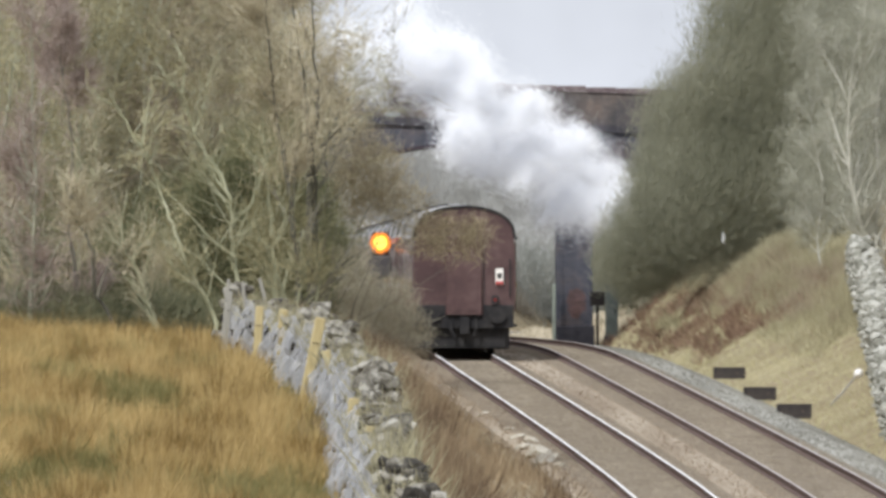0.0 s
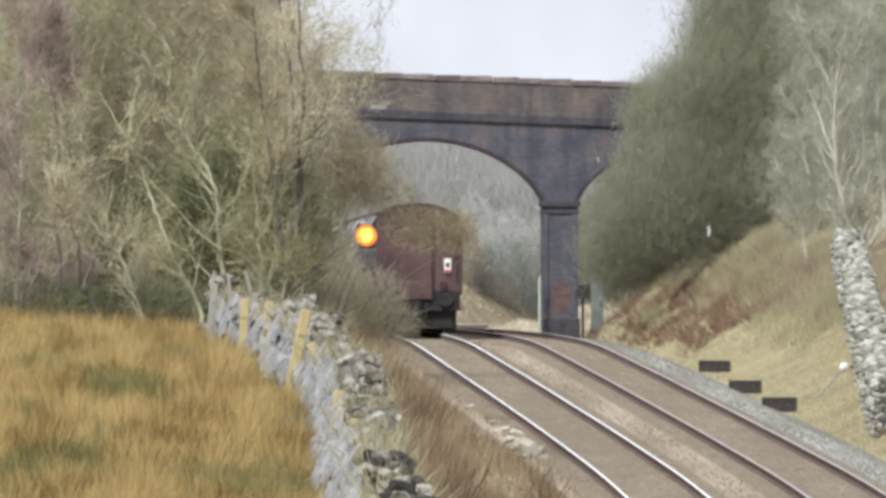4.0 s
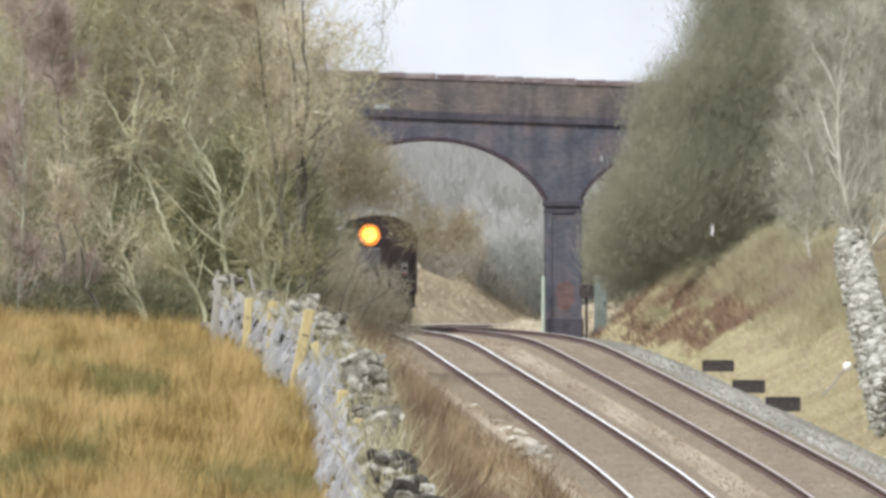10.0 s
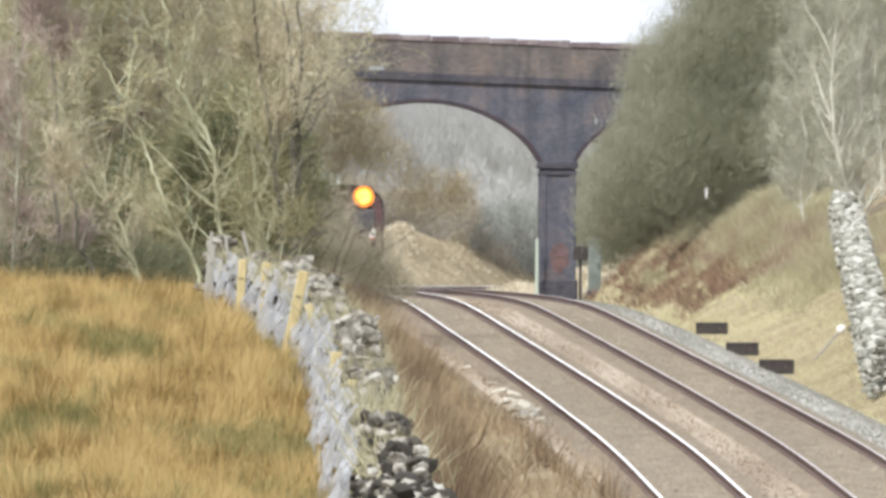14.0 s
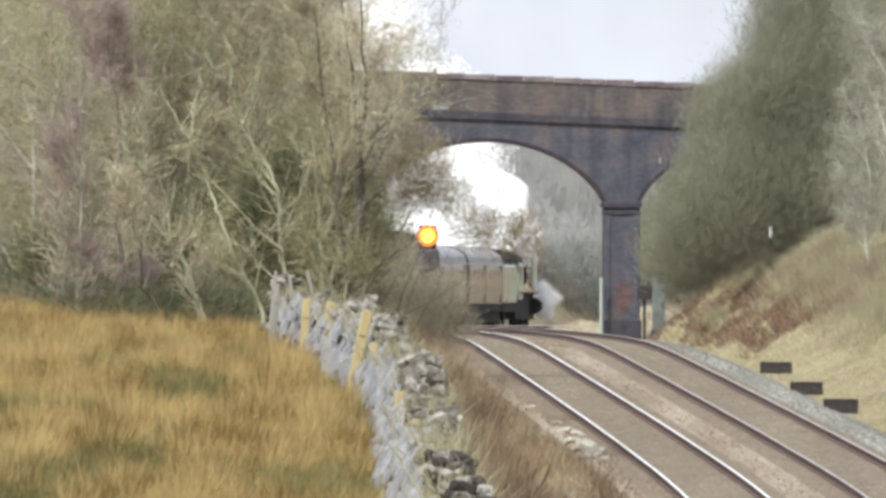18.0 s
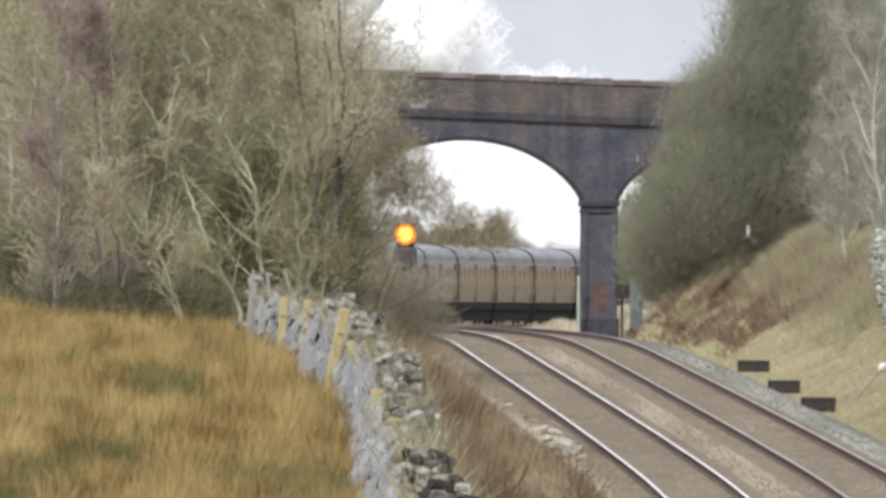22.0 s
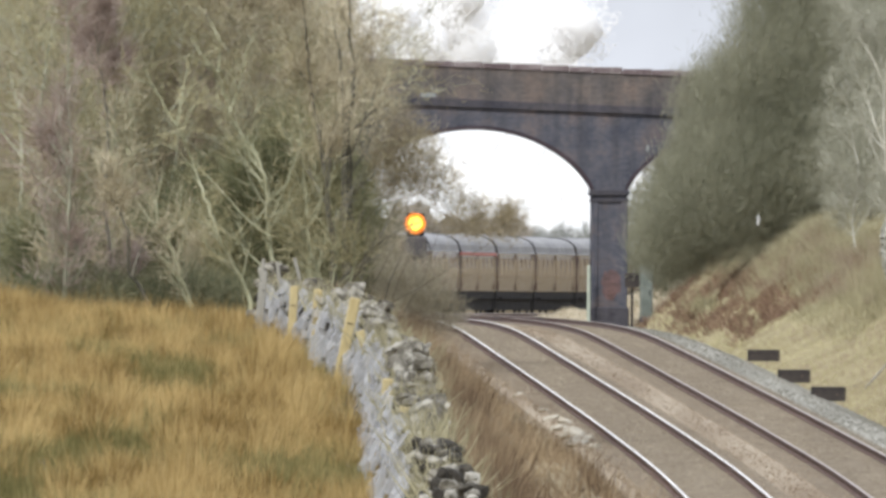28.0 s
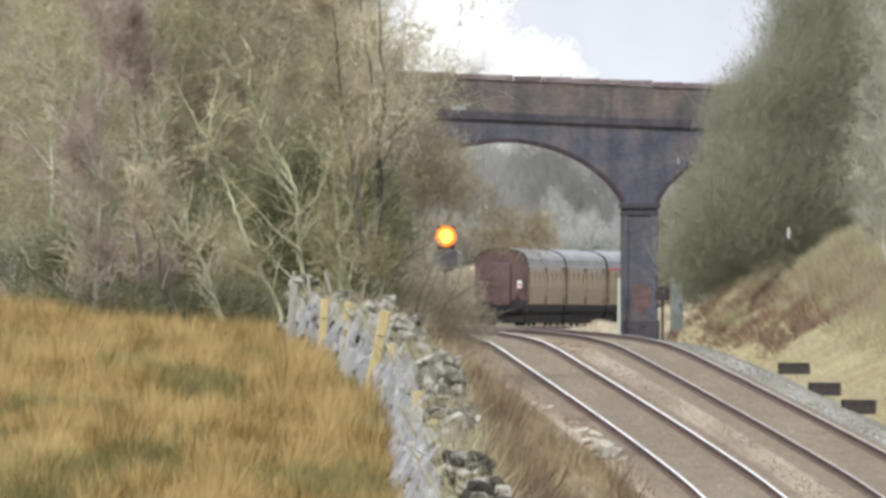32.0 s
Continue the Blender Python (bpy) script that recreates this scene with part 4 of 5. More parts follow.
            (((-3.95, .1), (-3.96, 1.55), (-4.01, 1.98), (-4.05, 2.4), (-4.06, 2.94), (-4.18, 3.36), (-4.31, 3.63), (-4.58, 3.95), (-4.76, 4.32), (-4.87, 4.7), (-4.99, 5.07), (-5.17, 5.26), (-5.37, 5.47)), 468, .046, "bark_lime", "twig_olive", 800, "young ash with pale greenish bark and forked limbs",
             (((-4.01, 1.98), (-4.41, 2.29), (-4.84, 2.77), (-5.33, 3.25), (-5.54, 3.57)), ((-4.99, 5.07), (-4.95, 5.39), (-4.99, 5.71), (-5.14, 6.05)), ((-4.06, 2.94), (-4.31, 3.2), (-4.53, 3.47), (-4.69, 3.79)),
              ((-4.06, 2.53), (-3.88, 2.78), (-3.67, 2.99), (-3.62, 3.26), (-3.56, 3.63)), ((-4.76, 4.32), (-4.64, 4.64), (-4.53, 5.07), (-4.45, 5.48), (-4.3, 5.8)))),
            (((-4.3, .1), (-4.32, .64), (-4.44, 1.01), (-4.66, 1.44), (-4.87, 1.81), (-5.03, 2.23), (-5.14, 2.55), (-5.27, 2.92), (-5.41, 3.3), (-5.57, 3.72), (-5.59, 3.86), (-5.52, 4.25), (-5.45, 4.47)), 466, .045, "bark_lime", "twig_olive", 800, "leaning young tree with pale greenish bark",
             (((-5.57, 3.72), (-5.73, 4.04), (-5.89, 4.25), (-6.05, 4.57), (-6.21, 4.83), (-6.37, 5.17)), ((-4.66, 1.44), (-4.92, 1.56), (-5.14, 1.81), (-5.33, 1.97)), ((-5.73, 4.04), (-5.66, 4.52), (-5.57, 4.94), (-5.52, 5.21)))),
            (((-5.3, .1), (-5.47, .69), (-5.63, 1.12), (-5.84, 1.75), (-6.11, 2.13), (-6.38, 2.44), (-6.54, 2.71), (-6.61, 2.98), (-6.54, 3.24), (-6.59, 3.62), (-6.6, 4.1), (-6.65, 4.58)), 467, .042, "bark_lime", "twig_tan", 800, "crooked leaning sapling with pale bark",
             (((-6.11, 2.13), (-6.13, 2.61), (-6.06, 2.93), (-6.01, 3.25)), ((-5.57, 1.01), (-5.77, 1.27), (-5.81, 1.54)), ((-6.61, 2.98), (-6.86, 3.24), (-6.97, 3.51), (-6.95, 3.88), (-7.02, 4.52)))),
            (((-7.83, .1), (-7.83, .84), (-7.83, 1.43), (-7.78, 1.96), (-7.78, 2.39), (-7.76, 3.03), (-7.73, 3.45), (-7.77, 3.88), (-7.82, 4.52), (-7.8, 5.37), (-7.83, 6.12), (-7.8, 6.65)), 467, .05, "bark", "twig_red", 3500, "slender birch with purplish red twigs",
             (((-7.83, 1.35), (-7.6, 1.64), (-7.44, 1.96), (-7.26, 2.28)), ((-7.76, 3.03), (-7.95, 3.35), (-8.01, 3.66)))),
            (((-6.1, .1), (-6.3, .79), (-6.57, 1.22), (-6.63, 1.54), (-6.63, 1.96), (-6.74, 2.28), (-6.9, 2.55), (-7.06, 2.81), (-7.14, 3.24)), 466, .045, "bark_black", "twig_tan", 900, "leaning dark-barked sapling at the wood's edge",
             (((-6.57, 1.22), (-6.47, 1.54), (-6.36, 1.8), (-6.2, 1.86)),)),
            (((-2.78, .1), (-2.78, .86), (-2.84, 1.99), (-2.92, 2.42), (-2.95, 2.96), (-3.01, 3.29), (-3.12, 4.04), (-3.23, 4.47), (-3.28, 4.96), (-3.34, 5.66), (-3.4, 6.2), (-3.43, 6.95)), 473, .075, "bark_black", "twig_tan", 2200, "upright dark-stemmed tree at the wood's edge", ()),
            (((-2.5, .1), (-2.5, .86), (-2.52, 2.65), (-2.53, 3.51), (-2.58, 4.16), (-2.48, 4.6), (-2.47, 4.92), (-2.45, 5.36), (-2.54, 5.74), (-2.54, 6.12), (-2.59, 7.09)), 475, .07, "bark_black", "twig_tan", 1500, "slim dark-stemmed tree overhanging the cutting",
             (((-2.48, 4.06), (-2.3, 4.19), (-2.05, 4.44), (-1.76, 4.55)), ((-2.52, 5.09), (-2.38, 5.47), (-2.3, 5.63)))),
            (((-2.62, .1), (-2.62, .86), (-2.65, 3.52), (-2.65, 4.4), (-2.71, 5.16), (-2.77, 5.7), (-2.88, 6.24), (-2.94, 7.01)), 477, .065, "bark_black", "twig_tan", 1800, "slim dark-stemmed tree overhanging the cutting", ()),
            (((-2.9, .1), (-2.84, 1.02), (-2.71, 1.56), (-2.72, 1.88), (-2.77, 2.25)), 470, .035, "bark_lime", "twig_olive", 250, "short curved pale sapling by the wall", ()),
            (((-2.55, .1), (-2.52, .86), (-2.42, 1.45), (-2.43, 1.72), (-2.5, 2.07)), 470, .035, "bark_lime", "twig_olive", 250, "short curved pale sapling by the wall", ()),
            (((-3.0, .1), (-3.04, 1.02), (-3.1, 1.34), (-3.26, 1.77), (-3.42, 2.15), (-3.58, 2.41)), 471, .036, "bark_lime", "twig_olive", 400, "pale sapling leaning over the wall", (((-3.42, 2.15), (-3.21, 2.41), (-3.05, 2.68), (-2.89, 2.79)),)),
            (((-7.0, .1), (-7.0, 1.2), (-7.15, 2.6), (-7.1, 4.2), (-7.3, 5.6), (-7.25, 7.0)), 470, .05, "bark_dark", "twig_red", 4500, "slender birch with purplish red twigs", ())):
        make_edge_tree(stem, y, girth, bark, twig, n, label, .13 if bark == "bark_black" else .2, forks)
    rng = random.Random(21)
    for x, top, lean in ((-8.3, 3.6, .2), (-7.4, 2.4, .5), (-5.0, 2.2, -.7), (-3.5, 3.2, .4), (-5.9, 1.8, .5), (-3.3, 5.2, -.3)):
        stem = [(x + lean * q ** 1.4 + rng.uniform(-.08, .08), .1 + top * q) for q in (0, .2, .4, .6, .8, 1)]
        make_edge_tree(stem, rng.uniform(468, 476), .02 + .005 * top, rng.choice(("bark_lime", "bark_lime", "bark")), rng.choice(("twig_tan", "twig_olive")), int(300 * top), "pale-barked sapling at the edge of the wood")
    used = set()
    for k, x, y, turn, size in places:
        set_down(kinds[k], x, y, turn, size, k in used)
        used.add(k)
    # undergrowth behind the field wall
    for i, (x, y, w, h) in enumerate(((-7.6, 468, 1.6, .8), (-5.6, 470, 1.3, .85), (-4.6, 471, .9, .8), (-3.2, 474, 1.1, .7), (-9.2, 500, 2.2, 1.4), (-5.2, 520, 2.2, 1.5), (-2.6, 530, 1.2, 1.2))):
        z = float(ground_z(x, y))
        make_bush("bramble_thicket", (x, y, z), [(0, 0, h * .5, w, 1.5, h * .7)], 4200, "bramble" if x < -3 else "twig_thorn", 40 + i, bark="bark_dark" if x < -3 else "bark", label="low tangled greenish bramble thicket", category="thicket")
    for i, (x, y, w, h) in enumerate(((-3.2, 545, 1.4, 2.3), (-4.9, 560, 1.6, 2.6), (-6.8, 570, 1.8, 2.6), (-9.2, 580, 2.0, 2.6), (-2.7, 580, 1.0, 1.7), (-3.9, 600, 1.4, 2.4))):
        z = float(ground_z(x, y))
        make_bush("sallow_bush", (x, y, z), [(0, 0, h * .5, w, 1.5, h * .6), (.2, .5, h * 1.0, w * .75, 1.2, h * .5)], 9000 if x < -3 else 4500, "twig_green" if x < -3 else "twig_thorn", 140 + i, bark="bark_dark" if x < -3 else "bark", label="dense olive-green sallow bush among the trees", stems=6)
    for i, (x, y, w, h) in enumerate(((-8.4, 488, 1.0, 1.7), (-6.9, 486, 1.0, 1.6), (-5.6, 486, 1.2, 2.4), (-4.5, 484, 1.0, 2.5), (-3.6, 488, 1.0, 2.5), (-2.9, 490, .7, 2.3), (-3.3, 492, .9, 3.6), (-4.2, 494, .9, 3.2), (-4.2, 480, .9, 3.0), (-3.4, 481, .75, 3.2), (-5.0, 482, .9, 2.0), (-5.9, 481, .8, 1.7), (-7.6, 484, .8, 1.5))):
        z = float(ground_z(x, y))
        make_bush("holly_scrub", (x, y, z), [(0, 0, h * .5, w, 1, h * .5), (.3, .3, h * .95, w * .7, .9, h * .45), (-.4, 0, h * .8, w * .6, .8, h * .4)], 15000 if y < 483 else 9000, "twig_green", 240 + i, label="dark olive scrub between the trees", stems=5)
    # the thorn bush that leans over towards the line
    z = float(ground_z(-1.8, 508))
    make_bush("thorn_bush", (-1.8, 508, z), [(.15, 0, .75 - z, .95, 1, .6), (-.35, 0, 1.5 - z, .7, .8, .7), (.85, 0, .45 - z, .65, .8, .5), (.75, 0, 1.05 - z, .5, .6, .55)], 5600, "twig_thorn", 60, thick=.011, bark="bark", label="tangled dull brown thorn bush at the top of the cutting", stems=4)
    z = float(ground_z(-2.1, 502))
    make_bush("hawthorn", (-2.1, 502, z), [(.5, 0, 3.75 - z, .7, .8, .95), (.2, 0, 3.3 - z, .75, .7, .6), (.75, 0, 3.6 - z, .7, .6, .7), (1.2, 0, 3.1 - z, .6, .6, .45), (1.7, 0, 2.5 - z, .55, .5, .5), (2.2, 0, 2.4 - z, .6, .5, .5), (2.65, 0, 2.3 - z, .35, .4, .4), (2.75, 0, 2.6 - z, .35, .4, .22)],
              8500, "twig_brown", 61, reach=(.12, .42), thick=.011, bark="bark_dark", label="hawthorn with tan twigs reaching out over the cutting", stems=6)


make_left_wood()


def make_right_wood():
    z = float(ground_z(9.5, 775))
    make_bush("willow_thicket", (9.5, 775, z), [(-2.9, 2, 3.2 - z, 1.8, 2, 1.7), (-3.6, 3, 2.4 - z, 1.3, 2, 1.2), (-2.2, 3, 5.2 - z, 1.6, 2, 1.4), (-1.2, 0, 4.3 - z, 2.6, 3, 2.2), (1, 0, 5.0 - z, 2.9, 3, 2.6), (-1.4, 2, 6.7 - z, 2.1, 3, 1.8), (.2, 1, 8.0 - z, 2.5, 3, 2.0), (.9, 2, 10.0 - z, 2.6, 3, 1.9),
              (3.2, 2, 8.2 - z, 2.6, 3, 2.6), (3.6, 3, 5.0 - z, 2.5, 3, 2.8), (3.0, 3, 11 - z, 2.4, 3, 2.2), (3.4, 2, 3.4 - z, 1.8, 2, 1.4), (5.4, 3, 7.4 - z, 1.9, 2, 2.6), (5.6, 3, 4.4 - z, 1.8, 2, 2.0)], 450000, "bush", 70, reach=(.2, .55), thick=.013, label="large dense olive-grey willow thicket", stems=12, comb=(.3, 0, .75))
    z = float(ground_z(7.5, 866))
    make_bush("brushwood", (7.5, 866, z), [(-1.2, 0, 1.9, 1.6, 2, 2.2), (1.5, 0, 2.5, 2.2, 2, 3.0), (-.2, 0, 5.0, 1.6, 2, 2.4), (1.9, 1, 5.6, 2.0, 2, 2.4)], 42000, "bush", 71, reach=(.2, .5), thick=.04, label="dull brushwood behind the side arch", category="thicket", stems=4)
    # pale ashes on the bank
    for stem, y, girth, n, forks in (
            (((12.3, 1.5), (12.24, 2.53), (11.81, 3.16), (11.55, 4.12), (11.4, 5.08), (11.37, 6.36), (11.49, 7.8), (11.71, 8.76), (11.91, 9.87)), 700, .09, 2600, (((11.37, 6.84), (11.03, 7.63), (10.71, 8.11), (10.54, 8.59)), ((11.43, 7.16), (11.83, 7.8), (12.22, 8.6)), ((11.4, 5.0), (11.0, 6.1), (10.7, 7.0)))),
            (((12.4, 1.5), (12.33, 2.69), (12.16, 3.49), (12.27, 4.77), (12.19, 6.38), (12.37, 7.98), (12.43, 9.58)), 702, .08, 2200, (((12.2, 4.0), (11.9, 5.2), (11.85, 6.4)), ((12.2, 6.4), (12.6, 7.3), (12.8, 8.4)))),
            (((13.0, 1.5), (13.0, 4.0), (12.8, 6.0), (12.9, 8.5), (13.0, 10)), 712, .08, 2600, ()),
            (((10.9, 1.5), (10.75, 3.2), (10.9, 4.6), (10.6, 6.2), (10.7, 7.4)), 716, .04, 1800, ())):
        make_edge_tree(stem, y, girth, "bark_pale", "twig_pale", n * 2, "bare ash tree with pale limbs on the bank", .6, forks)
    z = float(ground_z(11.6, 735))
    make_bush("bank_thicket", (11.6, 735, z), [(0, 0, 1.8, 1.8, 2, 1.8), (1.5, 2, 4, 1.8, 2, 2.4), (.6, 4, 6.5, 2, 2, 2.5)], 42000, "twig_pale", 72, thick=.011, label="bare brushwood on the top of the bank", category="thicket")


make_right_wood()


def make_far_wood():
    rng = np.random.default_rng(8)
    n = 200000
    y = rng.uniform(1430, 1640, n)
    x = np.where(rng.random(n) < .75, rng.uniform(-12, 14, n), rng.uniform(-40, 40, n))
    top = 5.0 + 1.6 * np.sin(x * .5 + 1) * np.sin(y * .07) + 2.0 * np.sin(x * 1.3 + y * .03)
    z = ground_z(x, y) + rng.random(n) ** .7 * np.clip(top, 2, 6.5) * np.interp(y, [1430, 1640], [1.05, .55])
    u = x - line_x(y)
    keep = (np.abs(u - 1.7) > 6) | (y > 1560)
    p = np.stack([x, y, z], 1)[keep]
    w = unit(rng.normal(size=p.shape) * .4 + np.array([0, 0, 1.0]))
    vs, fs = slivers(p, w, rng.uniform(.5, 2.4, len(p)), rng.uniform(.02, .055, len(p)), rng)
    tagged(cloud("distant_wood", M["hazed_wood"], vs.tolist(), fs.tolist(), None, "bare woodland on the far hillside, greyed by haze put into its colour"), category="woodland", kind="stuff")
    # low brush along the top of the far bank
    n = 60000
    y = rng.uniform(1225, 1425, n)
    u = -8.2 - 9 * rng.random(n)
    tall = 1.2 + .7 * np.sin(u * 1.1 + y * .045) + .5 * np.sin(y * .13 + 2)
    p = np.stack([line_x(y) + u, y, ground_z(line_x(y) + u, y) + rng.random(n) * np.clip(tall, .3, 2.4)], 1)
    vs, fs = slivers(p, unit(rng.normal(size=p.shape) * .7 + np.array([0, 0, .8])), rng.uniform(.25, .8, n), rng.uniform(.025, .06, n), rng)
    tagged(cloud("distant_brush", M["hazed_wood"], vs.tolist(), fs.tolist(), None, "brown-grey scrub along the bank beyond the bridge, with painted haze"), category="scrub", kind="stuff")
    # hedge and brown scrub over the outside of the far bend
    for name, mat, n, x0, x1, high, label in (("far_hedge", "far_hedge", 26000, 2.2, 13, 3.05, "dark olive hedge beyond the bend, paled by painted haze"), ("far_thorn_scrub", "far_brush", 24000, -7.5, 4.6, 2.3, "brown thorn scrub on the bank beyond the bend")):
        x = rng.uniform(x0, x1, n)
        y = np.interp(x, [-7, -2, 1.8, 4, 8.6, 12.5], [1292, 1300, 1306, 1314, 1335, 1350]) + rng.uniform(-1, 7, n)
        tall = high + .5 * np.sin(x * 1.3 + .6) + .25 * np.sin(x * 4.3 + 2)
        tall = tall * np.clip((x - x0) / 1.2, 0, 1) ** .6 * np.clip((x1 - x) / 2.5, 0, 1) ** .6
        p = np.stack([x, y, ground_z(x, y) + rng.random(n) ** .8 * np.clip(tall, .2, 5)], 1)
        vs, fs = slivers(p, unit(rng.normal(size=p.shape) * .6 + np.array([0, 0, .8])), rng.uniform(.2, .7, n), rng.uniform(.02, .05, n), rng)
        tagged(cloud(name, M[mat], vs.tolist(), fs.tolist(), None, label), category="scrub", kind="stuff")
    n = 50000
    y = rng.uniform(1348, 1440, n)
    x = rng.uniform(-7, 11, n)
    tall = 2.0 + 1.1 * np.sin(x * 1.3 + y * .03) + .7 * np.sin(x * 2.9 + 1)
    p = np.stack([x, y, ground_z(x, y) + rng.random(n) ** .8 * np.clip(tall, .3, 4)], 1)[line_x(y) - x > 4]
    vs, fs = slivers(p, unit(rng.normal(size=p.shape) * .5 + np.array([0, 0, .9])), rng.uniform(.3, 1.0, len(p)), rng.uniform(.02, .045, len(p)), rng)
    tagged(cloud("distant_scrub", M["hazed_wood"], vs.tolist(), fs.tolist(), None, "scrub at the foot of the far wood, grey from painted haze"), category="scrub", kind="stuff")
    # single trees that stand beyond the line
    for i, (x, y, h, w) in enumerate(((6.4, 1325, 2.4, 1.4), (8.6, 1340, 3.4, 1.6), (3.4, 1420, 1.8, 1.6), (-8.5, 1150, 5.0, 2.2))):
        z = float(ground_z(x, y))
        make_bush("distant_tree", (x, y, z), [(0, 0, h * .4, w, w, h * .38), (w * .4, 0, h * .7, w * .6, w, h * .28), (-w * .6, 0, h * .5, w * .7, w, h * .35)], 14000, "hazed_tree", 80 + i, reach=(.15, .5), thick=.03, label="bare tree beyond the railway, haze put into its colour", category="tree", stems=6)


make_far_wood()


def make_grass():
    rng = np.random.default_rng(9)

    def blades(name, mat, x, y, length, width, lean, label, lift=0.0):
        n = len(x)
        z = ground_z(x, y) - .03 + lift
        p = np.stack([x, y, z], 1)
        w = unit(rng.normal(size=(n, 3)) * np.array([lean, lean * .5, .1]) + np.array([0, 0, 1]))
        vs, fs = slivers(p, w, length, width, rng)
        tagged(cloud(name, M[mat], vs.tolist(), fs.tolist(), None, label), category="grass", kind="stuff")

    # field: tussocks of long leaning blades, with short olive grass in the hollows
    def in_field(t):
        y = 222 + 250 * rng.random(t)
        x = rng.uniform(-10.4, -.4, t) * y / 470
        ok = x < np.interp(y, [230, 270, 330, 380, 430, 455, 520], [-.62, -1.05, -1.65, -2.4, -3.6, -4.4, -5])
        return x[ok], y[ok]

    x, y = in_field(4300)
    patch = np.array([.6 * noise.noise(Vector((a * .5, b * .03, 3))) + .5 * noise.noise(Vector((a * 1.3, b * .08, 8))) for a, b in zip(x, y)])
    green = patch + rng.normal(size=len(x)) * .12 > .06 + .3 * (y > 425)
    tall = rng.uniform(.4, .8, len(x)) * (1 - .9 * np.clip(patch, -.35, .5)) * np.interp(y, [222, 300, 420], [.85, .9, 1.0])
    wide = rng.uniform(.12, .26, len(x))
    for name, mat, pick, k, label in (("field_grass", "straw", ~green, 58, "tall orange-brown winter grass in the field"), ("green_tussocks", "green_grass", green, 50, "olive green grass tussocks among the dry grass")):
        c = int(pick.sum())
        a, r = rng.uniform(0, math.tau, (c, k)), rng.random((c, k)) ** .6
        ox, oy = np.cos(a) * r, np.sin(a) * r
        bx = (x[pick][:, None] + ox * wide[pick][:, None] * .55).ravel()
        by = (y[pick][:, None] + oy * wide[pick][:, None] * .55).ravel()
        n = len(bx)
        long = np.repeat(tall[pick], k) * rng.uniform(.55, 1.05, n) * (1 - .25 * r.ravel())
        lay = np.repeat(rng.normal(size=c) * .22 + .1, k)
        w = unit(np.stack([ox.ravel() * .75 + lay + rng.normal(size=n) * .16, oy.ravel() * .5, np.ones(n)], 1))
        vs, fs = slivers(np.stack([bx, by, ground_z(bx, by) - .03], 1), w, long, rng.uniform(.009, .022, n), rng)
        tagged(cloud(name, M[mat], vs.tolist(), fs.tolist(), None, label), category="grass", kind="stuff")
    x, y = in_field(60000)
    blades("short_grass", "green_grass", x, y, rng.uniform(.1, .3, len(x)), rng.uniform(.012, .028, len(x)), .5, "short olive grass between the tussocks")
    # verge between wall and line
    n = 70000
    y = 250 + 410 * rng.random(n) ** 1.2
    u = -1.25 - 6.6 * rng.random(n) ** 1.1
    keep = np.array([noise.noise(Vector((a * .7, b * .045, 6))) + .5 * noise.noise(Vector((a * 2.0, b * .15, 1))) for a, b in zip(u, y)]) > -.18
    u, y = u[keep], y[keep]
    n = len(u)
    blades("verge_stalks", "stalk", line_x(y) + u, y, rng.uniform(.12, .6, n) * np.clip((-u - 1.0) / 3.4, .1, 1), rng.uniform(.008, .02, n), .5, "brown dead stalks and grass on the verge")
    n = 7000
    y, u = 300 + 300 * rng.random(n), -1.7 - 1.7 * rng.random(n) ** .8
    keep = np.array([noise.noise(Vector((a * .9, b * .08, 16))) for a, b in zip(u, y)]) > .05
    n = int(keep.sum())
    blades("crest_stalks", "stalk", (line_x(y) + u)[keep], y[keep], rng.uniform(.2, .8, n), rng.uniform(.008, .018, n), .6, "scattered dead stalks at the edge of the ballast")
    # growth along the field wall
    n = 26000
    y = rng.uniform(225, 450, n)
    x = np.interp(y, [190, 235, 270, 330, 380, 430, 455], [0, -.32, -.6, -1.03, -1.75, -3.05, -3.95]) + rng.normal(size=n) * .12 + .5
    blades("wall_weeds", "stalk", x, y, rng.uniform(.3, 1.25, n), rng.uniform(.01, .026, n), .3, "dead weeds growing along the wall foot")
    n = 5200
    y = rng.uniform(225, 450, n)
    x = np.interp(y, [190, 235, 270, 330, 380, 430, 455], [0, -.32, -.6, -1.03, -1.75, -3.05, -3.95]) + rng.normal(size=n) * .16
    z = ground_z(x - .6, y) + .8 - ground_z(x, y)
    blades("wall_top_weeds", "brush", x, y, rng.uniform(.15, .6, n), rng.uniform(.012, .03, n), .6, "dead weeds and moss on top of the wall", z)
    # right bank
    n = 130000
    y = 500 + 350 * rng.random(n)
    u = 6.55 + 6 * rng.random(n)
    blades("bank_grass", "pale_grass", line_x(y) + u, y, rng.uniform(.07, .22, n), rng.uniform(.008, .02, n), .9, "pale bleached grass on the cutting side")
    n = 60000
    y = 590 + 220 * rng.random(n)
    u = 8.4 + 4.7 * rng.random(n) ** .7 - .8 * (y > 690)
    keep = np.array([noise.noise(Vector((a * .8, b * .016, 12))) for a, b in zip(u, y)]) > .05 - (u - 9) * .12
    u, y, n = u[keep], y[keep], int(keep.sum())
    m = 14000
    y, u = np.concatenate([y, 725 + 105 * rng.random(m)]), np.concatenate([u, 9.0 + 3.8 * rng.random(m) ** .8])
    n = len(u)
    blades("bank_brush", "brush", line_x(y) + u, y, rng.uniform(.15, .5, n) * np.interp(y, [715, 760], [1, 1.5]), rng.uniform(.012, .035, n), .8, "brown brush and dead stems on the upper bank")
    n = 24000
    y = rng.uniform(640, 800, n)
